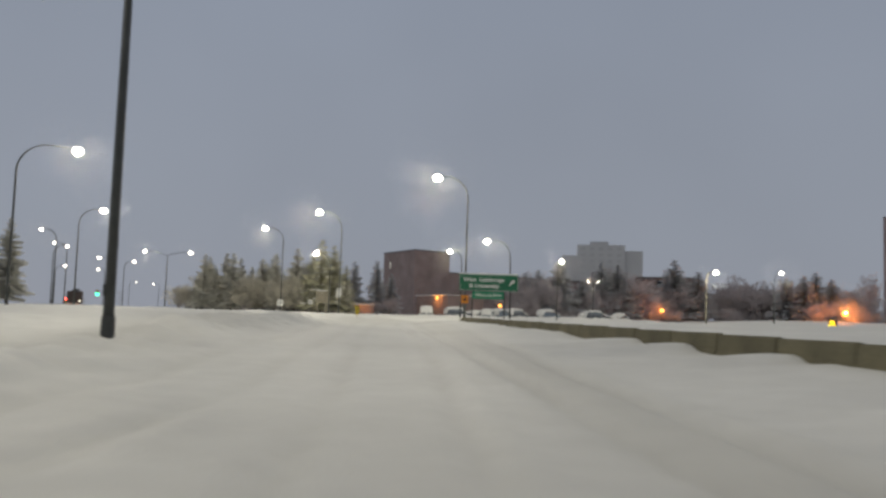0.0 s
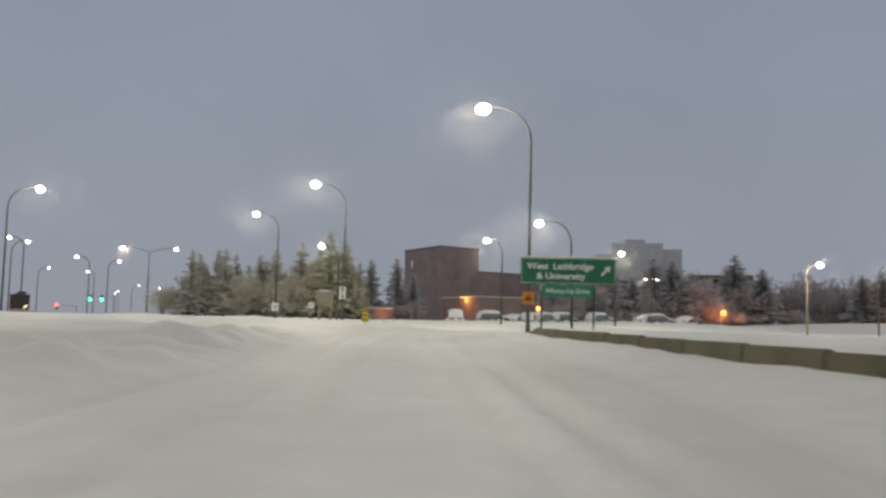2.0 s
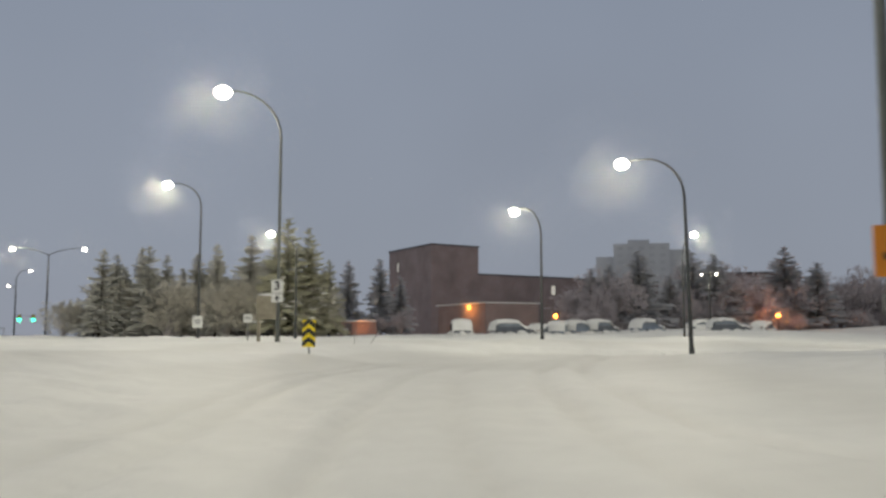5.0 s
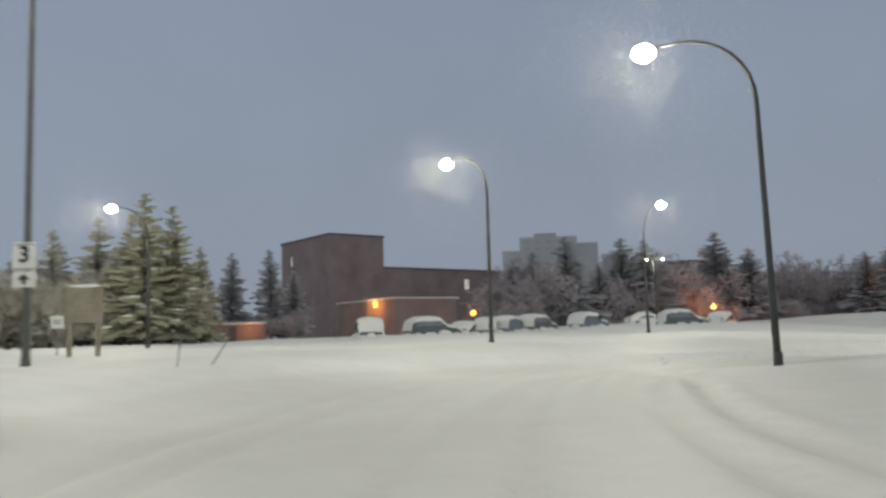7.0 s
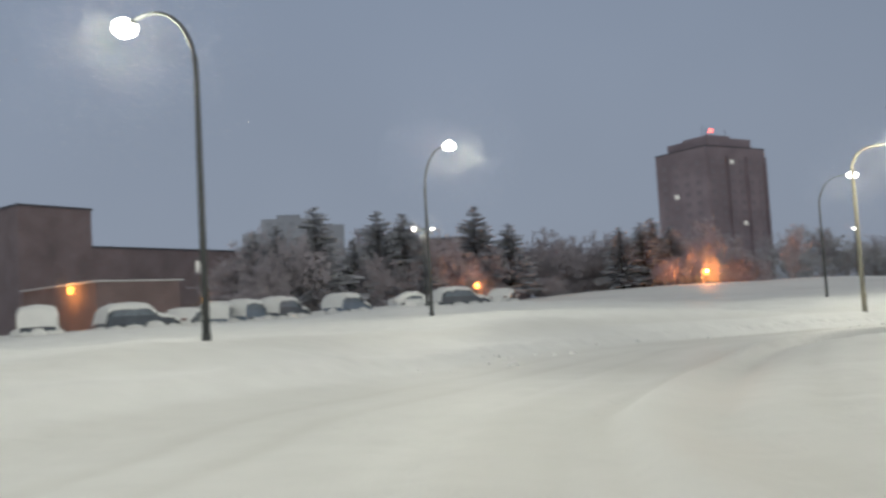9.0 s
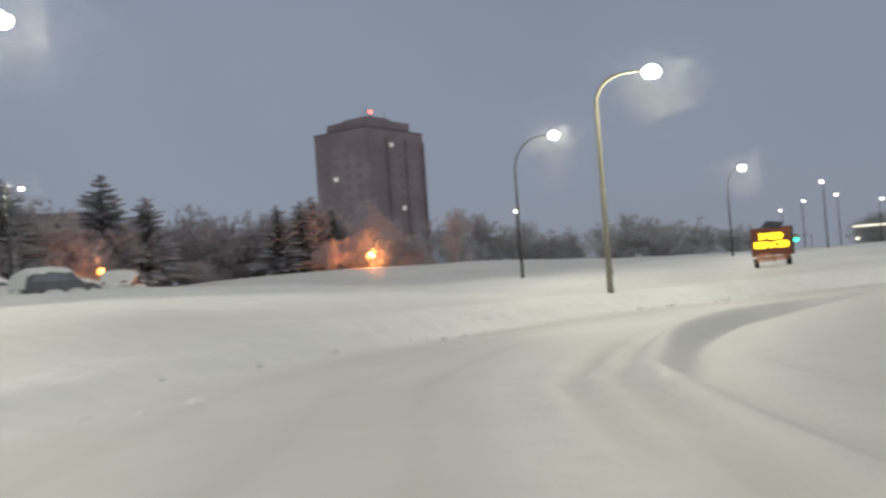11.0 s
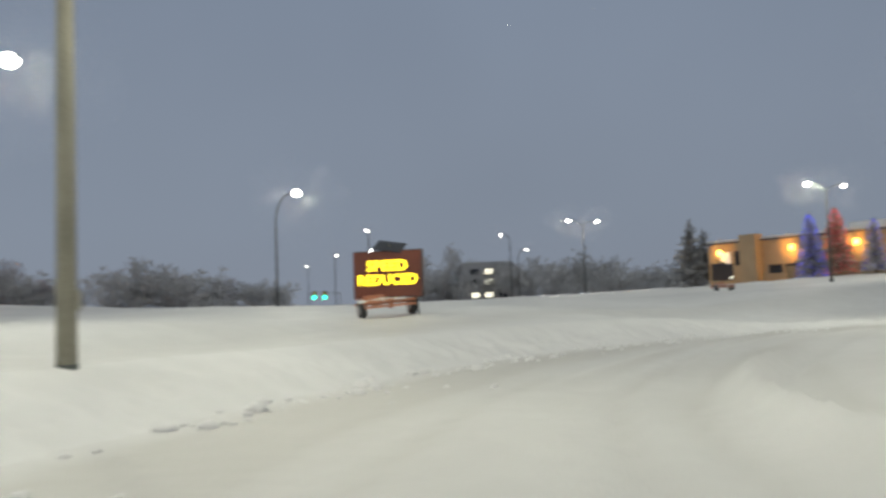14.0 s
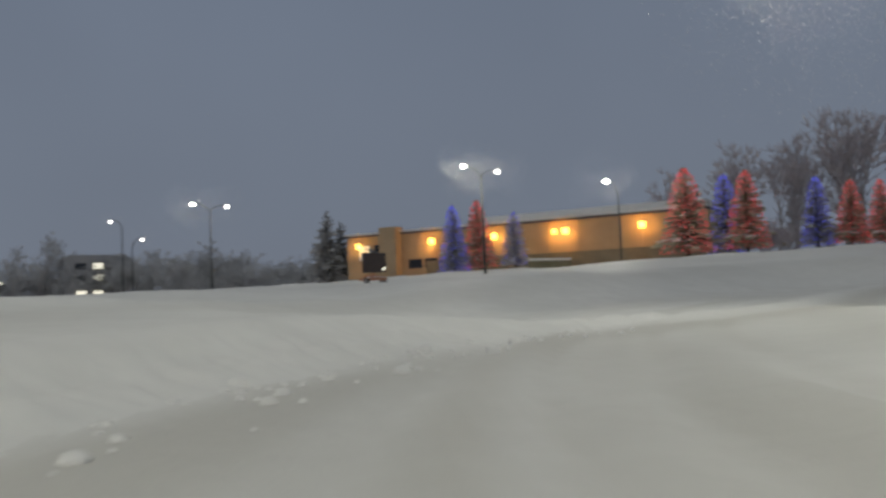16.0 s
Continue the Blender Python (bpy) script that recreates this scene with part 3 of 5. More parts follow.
def down_light(name, x, y, z, watts, outward=None, colour=(1.0, 0.955, 0.77)):
    """A roadway lamp: it throws more light sideways than straight down, and little back towards its pole."""
    la = bpy.data.lights.new(name, "POINT")
    la.energy, la.color, la.shadow_soft_size = watts, colour, 0.12
    la.use_nodes = True
    n, l = la.node_tree.nodes, la.node_tree.links
    tc, sep, sq, div = n.new("ShaderNodeTexCoord"), n.new("ShaderNodeSeparateXYZ"), n.new("ShaderNodeMath"), n.new("ShaderNodeMath")
    sq.operation, div.operation = "MULTIPLY", "DIVIDE"
    add = n.new("ShaderNodeMath")
    add.operation, add.inputs[1].default_value = "ADD", 0.6
    div.inputs[0].default_value = 0.9
    l.new(tc.outputs["Normal"], sep.inputs[0])
    l.new(sep.outputs["Z"], sq.inputs[0])
    l.new(sep.outputs["Z"], sq.inputs[1])
    l.new(sq.outputs[0], add.inputs[0])
    l.new(add.outputs[0], div.inputs[1])
    if outward is None:
        l.new(div.outputs[0], n["Emission"].inputs["Strength"])
    else:
        dot, spread_node, mul = n.new("ShaderNodeVectorMath"), n.new("ShaderNodeMapRange"), n.new("ShaderNodeMath")
        dot.operation, mul.operation = "DOT_PRODUCT", "MULTIPLY"
        dot.inputs[1].default_value = (math.cos(outward), math.sin(outward), 0)
        l.new(tc.outputs["Normal"], dot.inputs[0])
        for k, v in zip(("From Min", "From Max", "To Min", "To Max"), (-0.85, 0.0, 0.27, 1.05)):
            spread_node.inputs[k].default_value = v
        l.new(dot.outputs["Value"], spread_node.inputs["Value"])
        l.new(div.outputs[0], mul.inputs[0])
        l.new(spread_node.outputs["Result"], mul.inputs[1])
        l.new(mul.outputs[0], n["Emission"].inputs["Strength"])
    new(name, la).matrix_basis = pose(x, y, z)


LIT = []      # where flakes are massed into a lamp's halo: place and reach


def lamp_head(ob, x, z, facing, lens_mat, size=1.0):
    """A cobra-head luminaire at reach x and height z, with its lens below."""
    h = Shape()
    h.add([(x - facing * 0.45 * size, -0.09 * size, z - 0.02), (x - facing * 0.45 * size, 0.09 * size, z - 0.02), (x - facing * 0.45 * size, 0.07 * size, z + 0.1), (x - facing * 0.45 * size, -0.07 * size, z + 0.1),
           (x, -0.2 * size, z), (x, 0.2 * size, z), (x, 0.13 * size, z + 0.17), (x, -0.13 * size, z + 0.17),
           (x + facing * 0.42 * size, -0.15 * size, z + 0.01), (x + facing * 0.42 * size, 0.15 * size, z + 0.01), (x + facing * 0.42 * size, 0.09 * size, z + 0.12), (x + facing * 0.42 * size, -0.09 * size, z + 0.12)],
          [(0, 1, 5, 4), (1, 2, 6, 5), (2, 3, 7, 6), (3, 0, 4, 7), (4, 5, 9, 8), (5, 6, 10, 9), (6, 7, 11, 10), (7, 4, 8, 11), (3, 2, 1, 0), (8, 9, 10, 11)])
    head = part("lamp_head", h, HEAD_GREY, ob, bevel=0.015)
    # lens shape larger than a real bowl, to take in its glare
    lens = Shape().blob((x + facing * 0.02, 0, z - 0.05), (0.40 * size, 0.34 * size, 0.28 * size), 14, 8)
    part("lens", lens, lens_mat, head, "glowing white lamp lens", smooth=True)
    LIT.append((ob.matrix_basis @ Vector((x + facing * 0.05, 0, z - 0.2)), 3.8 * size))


def davit_lamp(base, lamp, mat=STEEL_DARK, label="", lit=True, thick=1.0, group="street lamps along the road", watts=None, curve=None, lean=0.0, foot=0.14, foot_mat=None):
    """A street lamp whose pole bends over into a curved arm; lamp is where its light hangs."""
    bx, by, bz = base
    lx, ly, lz = lamp
    reach, turn = math.hypot(lx - bx, ly - by), math.atan2(ly - by, lx - bx)
    top = lz - bz + 0.16
    ob = thing("street_lamp", label or "dark steel street lamp with a curved arm, lit, in snow", "street lamp", pose(bx, by, bz, 0, 0, math.degrees(turn)), group)
    curve = curve or min(reach * 0.75, 2.3)
    bend_z = top - curve * 0.95
    shift = lean * bend_z
    pts, rad = [(0, 0, -0.4), (shift * 0.5, 0, bend_z * 0.5), (shift, 0, bend_z)], [0.112 * thick, 0.094 * thick, 0.076 * thick]
    for k in range(1, 9):
        a = math.pi / 2 * k / 8
        pts.append((shift + (curve - shift * 0.6) * (1 - math.cos(a)), 0, top - curve * 0.95 + curve * 0.95 * math.sin(a)))
        rad.append((0.076 - 0.004 * k) * thick)
    pts.append((reach - 0.35, 0, top - 0.02))
    rad.append(0.042 * thick)
    part("pole", Shape().tube(pts, rad, 10), mat, ob, smooth=True)
    part("base_plate", Shape().tube([(0, 0, -0.3), (0, 0, 0.28 if foot_mat is None else 0.08), (0, 0, 0.34 if foot_mat is None else 0.13)], [foot * thick, (foot - 0.005) * thick, 0.125 * thick], 10), foot_mat or mat, ob)
    part("hand_hole_cover", Shape().box((0.118 * thick, 0, 0.95), (0.03, 0.11, 0.26)), mat, ob)
    lamp_head(ob, reach, top - 0.08, 1, LAMP_WHITE, 1.0 if lit else 0.62)
    if lit:
        down_light("street_lamp_light", lx + 0.06 * math.cos(turn), ly + 0.06 * math.sin(turn), lz - 0.46, watts or LAMP_W, turn)
    return ob


def twin_lamp(x, y, top, reach, turn, flat=False, lens=LAMP_WHITE, label="", group="street lamps along the road", lit=True, size=1.0):
    z0 = gz(x, y)
    ob = thing("street_lamp", label or "tall steel street lamp with two arms, lit, in snow", "street lamp", pose(x, y, z0, 0, 0, turn), group)
    h = top - z0
    part("pole", Shape().tube([(0, 0, -0.4), (0, 0, h * 0.5), (0, 0, h - (0 if flat else 0.7))], [0.13, 0.105, 0.075], 9), STEEL_DARK, ob, smooth=True)
    part("base_plate", Shape().tube([(0, 0, -0.3), (0, 0, 0.25), (0, 0, 0.3)], [0.19, 0.18, 0.13], 9), STEEL_DARK, ob)
    for s in (-1, 1):
        arm = Shape()
        if flat:
            arm.box((s * reach * 0.4, 0, h - 0.02), (reach * 0.8, 0.07, 0.06))
        else:
            pts = [(0, 0, h - 0.75)] + [(s * reach * k / 6 * 0.9, 0, h - 0.7 + 0.8 * (1 - (1 - k / 6) ** 2)) for k in range(1, 7)]
            arm.tube(pts, [0.06, 0.055, 0.05, 0.048, 0.045, 0.042, 0.04], 7)
        part("arm", arm, STEEL_DARK, ob, smooth=not flat)
        lamp_head(ob, s * reach, h, s, lens, size)
    if lit:
        a = radians(turn)
        down_light("street_lamp_light", x - reach * math.cos(a), y - reach * math.sin(a), top - 0.5, LAMP_W * (0.22 if flat else 0.8))
    return ob


def far_lamp(x, y, top=10.3, turn=0.0, reach=2.2):
    z0 = gz(x, y)
    return davit_lamp((x - reach * math.cos(radians(turn)), y - reach * math.sin(radians(turn)), z0), (x, y, top), lit=False, group="distant street lamps",
                      label="distant dark steel street lamp with a curved arm, lit")


davit_lamp((8.23, 42.3, -0.55), (5.27, 44.1, 9.2), lean=0.022)
davit_lamp((1.39, 59.9, -0.06), (-0.45, 62.6, 9.33))
davit_lamp((15.75, 86.3, 0.15), (16.2, 82.6, 9.75))
davit_lamp((-11.08, 37.57, -0.1), (-13.4, 36.2, 11.3), STEEL_MID, "tall grey steel street lamp carrying a route sign, lit", thick=0.85)
davit_lamp((-25.3, 66.0, 0.08), (-28.0, 65.84, 12.3), label="tall dark street lamp with a white plate sign, lit")
davit_lamp((4.69, 9.48, -0.22), (2.2, 9.32, 11.15), STEEL_MID, thick=0.85, label="tall steel street lamp with an orange sign, lit")
davit_lamp((-1.08, -41.55, -0.85), (-3.4, -42.3, 11.2), label="tall dark street lamp pole in the snowy median", thick=1.2)
davit_lamp((-27.0, -1.9, -0.55), (-24.1, 1.1, 11.3))
davit_lamp((-44.9, 43.0, 0.1), (-42.3, 43.9, 11.8))
davit_lamp((-21.0, 79.6, 0.3), (-22.9, 77.6, 9.65))
davit_lamp((37.66, 75.6, -0.96), (38.5, 73.3, 8.05), WOOD_POLE, "pale weathered street lamp pole with a curved arm, lit", thick=1.25, watts=2700, curve=1.15, foot=0.118, foot_mat=STEEL_MID)
davit_lamp((53.7, 96.9, -0.36), (53.8, 93.0, 9.5))
davit_lamp((65.8, 56.2, gz(65.8, 56.2)), (65.0, 59.1, 7.2), watts=1900)
davit_lamp((93.0, 104.6, 0.33), (91.2, 101.6, 9.4))
davit_lamp((142.7, 43.3, 1.8), (139.6, 45.4, 11.0))
twin_lamp(129.4, 60.2, 11.45, 2.85, -41, size=0.75)
twin_lamp(157.0, 91.05, 11.95, 2.7, -40, size=0.75)
twin_lamp(-55.4, 97.9, 10.6, 4.1, 10, size=0.75)
twin_lamp(24.2, 115.2, 8.3, 0.95, 8, flat=True, size=0.36, label="parking-lot lamp post with two flat heads, lit", group="parking-lot lamps")
twin_lamp(110.5, 154.6, 10.2, 0.9, 40, flat=True, size=0.42, label="parking-lot lamp post with two flat heads, lit", group="parking-lot lamps", lit=False)
for lx, ly, tn in ((-56.4, 55.3, 180), (-67.4, 79.6, 180), (-105.3, 156.2, 20), (-77.5, 116.8, 200), (-101.7, 167.2, 160), (-74.9, 128.1, 0), (-132.3, 261.5, 30),
                   (-134.3, 283.2, 180), (-176.8, 338.4, 0), (-68.8, 86.4, 10), (-192.5, 367.6, 160), (133.8, 114.9, 30), (167.9, 129.8, 200), (174.3, 139.5, 20),
                   (192.6, 132.5, 220), (187.3, 107.3, 240), (182.0, 110.5, 60), (213.0, 81.1, 250), (214.7, 167.3, 200)):
    far_lamp(lx, ly, {192.6: 10.0, 187.3: 10.2, 182.0: 12.7, 213.0: 10.0, 214.7: 11.0}.get(lx, 10.3), tn)


def amber_lamp(x, y, top, label="short lamp post with a glowing amber globe", watts=AMBER_W, lens=None):
    z0 = gz(x, y)
    ob = thing("lamp_post", label, "lamp post", pose(x, y, z0), "amber lamp posts")
    h = top - z0
    part("pole", Shape().tube([(0, 0, -0.3), (0, 0, h - 0.35)], [0.07, 0.05], 8), STEEL_DARK, ob, smooth=True)
    part("collar", Shape().tube([(0, 0, h - 0.42), (0, 0, h - 0.3)], [0.09, 0.16], 8), STEEL_DARK, ob)
    # the strong globe is oversized to include its bloom
    r = 0.42 if watts < 2000 else 0.62
    part("globe", Shape().blob((0, 0, h), (r, r, r), 12, 8), lens or LAMP_AMBER, ob, "glowing amber globe", smooth=True)
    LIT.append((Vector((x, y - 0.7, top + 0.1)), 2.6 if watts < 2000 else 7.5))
    point_light("amber_light", x, y - 0.7, top + 0.1, watts, (1.0, 0.29, 0.07), 0.3)


amber_lamp(44.4, 157.3, 3.8, watts=600)
amber_lamp(91.8, 169.9, 4.7, watts=9000)


# ---- signs ----
def guide_sign():
    ob = thing("guide_sign", "green highway guide sign with white lettering on two posts", "road sign", pose(6.62, 7.6, -0.3))
    w, zb, zt = 4.62, 2.36, 3.66
    panel = part("panel", Shape().box((0, 0, (zb + zt) / 2), (w, 0.05, zt - zb)), SIGN_GREEN, ob, bevel=0.01)
    b = Shape()
    for x, z, sx, sz in ((0, zt - 0.05, w - 0.06, 0.02), (0, zb + 0.05, w - 0.06, 0.02), (-w / 2 + 0.05, (zb + zt) / 2, 0.02, zt - zb - 0.1), (w / 2 - 0.05, (zb + zt) / 2, 0.02, zt - zb - 0.1)):
        b.box((x, -0.03, z), (sx, 0.012, sz))
    part("border", b, SIGN_WHITE, panel, "white border strip")
    part("lettering", lettering("West  Lethbridge", 0.42, SIGN_WHITE, 0.012, 1.07), SIGN_WHITE, panel, "white raised letters", at=pose(-0.38, -0.032, zb + 0.86))
    part("lettering", lettering("& University", 0.42, SIGN_WHITE, 0.012, 1.12), SIGN_WHITE, panel, "white raised letters", at=pose(-0.35, -0.032, zb + 0.38))
    a = Shape()
    c, s = math.cos(radians(45)), math.sin(radians(45))
    pts = [(-0.30, -0.055), (0.06, -0.055), (0.06, -0.18), (0.32, 0.0), (0.06, 0.18), (0.06, 0.055), (-0.30, 0.055)]
    a.sheet([(1.82 + c * x - s * y, zb + 0.68 + s * x + c * y) for x, y in pts], -0.04, -0.024)
    part("arrow", a, SIGN_WHITE, panel, "white arrow pointing up to the right")
    low = part("lower_panel", Shape().box((-0.02, 0, 2.02), (2.46, 0.05, 0.58)), SIGN_GREEN_B, ob, "brighter green lower sign panel", bevel=0.01)
    part("lettering", lettering("Whoop-Up Drive", 0.31, SIGN_WHITE, 0.006, 0.95), SIGN_WHITE, low, "white raised letters", at=pose(-0.02, -0.032, 2.02))
    for x in (-1.26, 1.26):
        post = Shape().box((x, 0.09, 1.5), (0.09, 0.012, 4.2)).box((x, 0.15, 1.5), (0.09, 0.012, 4.2)).box((x, 0.12, 1.5), (0.014, 0.07, 4.2))
        part("post", post, STEEL_DARK, ob)
    for z in (2.6, 3.4, 1.95):
        part("rail", Shape().box((0, 0.045, z), (w * 0.94 if z > 2.3 else 2.3, 0.04, 0.06)), STEEL_PALE, ob)
    cap = Shape()
    rng = random.Random(4)
    for k in range(16):
        cap.blob((-w / 2 + (k + 0.5) * w / 16, 0.01, zt + 0.02), (0.19, 0.07, rng.uniform(0.03, 0.06)), 8, 5)
    part("snow_cap", cap, SNOW_CAP, ob, "thin line of snow", smooth=True)


guide_sign()


def orange_sign():
    ob = thing("warning_sign", "small square orange sign strapped to a lamp pole", "road sign", pose(4.69, 9.33, 1.08))
    part("panel", Shape().box((0, 0, 0.32), (0.58, 0.02, 0.66)), SIGN_ORANGE, ob, bevel=0.006)
    part("symbol", Shape().box((0, -0.014, 0.40), (0.22, 0.008, 0.08)).box((0, -0.014, 0.26), (0.34, 0.008, 0.10)), SIGN_BLACK, ob, "dark unreadable marking")
    part("bracket", Shape().box((0, 0.06, 0.32), (0.3, 0.1, 0.05)), STEEL_PALE, ob)


orange_sign()


def chevron_marker():
    z0 = gz(-7.08, 26.9)
    ob = thing("chevron_marker", "yellow hazard marker with black chevrons in snow", "road sign", pose(-7.08, 26.9, -0.02, 0, 0, -8))
    panel = part("panel", Shape().box((0, 0, 0.44), (0.46, 0.015, 0.90)), SIGN_YELLOW, ob, bevel=0.006)
    for k in range(3):
        z = 0.10 + 0.30 * k
        c = Shape().sheet([(-0.228, z - 0.10), (0, z + 0.075), (0.228, z - 0.10), (0.228, z + 0.06), (0, z + 0.225), (-0.228, z + 0.06)], -0.014, -0.009)
        part("chevron", c, SIGN_BLACK, panel, "black upward chevron stripe")
    part("post", Shape().box((0, 0.03, -0.1), (0.06, 0.03, 1.6)), STEEL_PALE, ob)


chevron_marker()


def route_sign():
    ob = thing("route_sign", "white route sign with number three and arrow plate", "road sign", pose(-11.09, 37.42, 1.86, 0, 0, -8))
    p = part("number_panel", Shape().box((0, 0, 0.71), (0.58, 0.015, 0.66)), SIGN_WHITE, ob, "white route number panel", bevel=0.006)
    part("lettering", lettering("3", 0.52, SIGN_BLACK, 0.012, 1.1), SIGN_BLACK, p, "black number", at=pose(0, -0.015, 0.74))
    for z in (0.98, 0.42):
        part("border", Shape().box((0, -0.01, z), (0.52, 0.006, 0.02)), SIGN_BLACK, p)
    q = part("arrow_panel", Shape().box((0, 0, 0.18), (0.58, 0.015, 0.36)), SIGN_WHITE, ob, "white arrow plate", bevel=0.006)
    part("arrow", Shape().sheet([(-0.045, 0.06), (0.045, 0.06), (0.045, 0.17), (0.16, 0.17), (0, 0.31), (-0.16, 0.17), (-0.045, 0.17)], -0.016, -0.009), SIGN_BLACK, q, "black upward arrow")
    part("bracket", Shape().box((0, 0.06, 0.9), (0.4, 0.12, 0.05)).box((0, 0.06, 0.2), (0.4, 0.12, 0.05)), STEEL_PALE, ob)


route_sign()


def plate_sign(x, y, z, w, h, label, post=True, turn=0):
    z0 = gz(x, y)
    ob = thing("plate_sign", label, "road sign", pose(x, y, z0 if post else z, 0, 0, turn))
    dz = z - z0 if post else 0
    p = part("panel", Shape().box((0, 0, dz), (w, 0.015, h)), SIGN_WHITE, ob, bevel=0.005)
    part("marking", Shape().box((0, -0.011, dz + h * 0.12), (w * 0.6, 0.006, h * 0.08)).box((0, -0.011, dz - h * 0.08), (w * 0.5, 0.006, h * 0.08)), HEAD_GREY, p, "grey unreadable lines")
    if post:
        part("post", Shape().box((0, 0.03, dz / 2), (0.07, 0.03, dz + h)), STEEL_PALE, ob)
    else:
        part("bracket", Shape().box((0, 0.07, 0), (0.2, 0.12, 0.06)), STEEL_PALE, ob)


plate_sign(-25.3, 65.83, 1.45, 0.85, 0.95, "white square plate sign strapped to a lamp pole", post=False, turn=-5)
plate_sign(-19.7, 60.8, 1.62, 0.68, 0.62, "small pale plate sign on a post in snow", turn=-5)


def info_board():
    x, y = -17.6, 58.6
    z0 = gz(x, y)
    ob = thing("notice_board", "weathered timber notice board on two posts in snow", "notice board", pose(x, y, z0, 0, 0, 14))
    for k in range(4):
        part("plank", Shape().box((0, 0, 1.78 + 0.43 * k), (1.62, 0.07, 0.42)), WOOD, ob, bevel=0.012)
    for s in (-0.62, 0.62):
        part("post", Shape().box((s, 0.10, 1.2), (0.24, 0.13, 3.7)), WOOD, ob, bevel=0.012)
    part("snow_cap", Shape().blob((0, 0.04, 3.27), (0.85, 0.14, 0.09), 12, 5), SNOW_CAP, ob, "ridge of snow", smooth=True)


info_board()

for sx, sy, lean in ((-7.4, 36.7, 8), (-6.7, 37.0, 32)):
    ob = thing("marker_stake", "thin leaning metal stake poking out of snow", "stake", pose(sx, sy, gz(sx, sy), 0, lean, 0), "leaning stakes in the snow")
    part("stake_rod", Shape().tube([(0, 0, -0.3), (0, 0, 0.75)], [0.016, 0.014], 6), STEEL_PALE, ob)
    part("stake_tip", Shape().box((0, 0, 0.76), (0.035, 0.012, 0.05)), STEEL_DARK, ob)


# ---- concrete barrier ----
def barrier_segment_mesh(taper=False):
    s = Shape()
    prof = [(-0.30, -0.55), (-0.30, -0.28), (-0.12, 0.0), (-0.085, 0.42), (0.085, 0.42), (0.12, 0.0), (0.30, -0.28), (0.30, -0.55)]
    n = len(prof)
    for k, y in enumerate((-1.49, 1.49)):
        low = -0.42 if taper and k == 0 else 0.0
        s.v += [(x, y, z + (low if z > 0.1 else 0)) for x, z in prof]
    s.f = [tuple(range(n - 1, -1, -1)), tuple(range(n, 2 * n))] + [(k, (k + 1) % n, (k + 1) % n + n, k + n) for k in range(n)]
    return s.mesh("concrete_barrier", CONCRETE, bevel=0.02)


seg_mesh, end_mesh = barrier_segment_mesh(), barrier_segment_mesh(True)
bar_yaw = math.degrees(math.atan2(-BAR_DIR[0], BAR_DIR[1]))
rng = random.Random(9)
for k in range(28):
    p = BAR_END + BAR_DIR * (1.5 + 3.0 * k)
    top = -0.05 - 0.01 * (1.5 + 3.0 * k)
    ob = new("concrete_barrier", end_mesh if k == 0 else seg_mesh)
    ob.matrix_basis = pose(p[0], p[1], top - 0.42 + rng.uniform(-0.012, 0.012), 0, 0, bar_yaw + rng.uniform(-0.3, 0.3))
    tagged(ob, "tapered end of a snowed-in concrete road barrier" if k == 0 else "weathered concrete road barrier segment half buried in snow", "barrier", "concrete barrier segments")


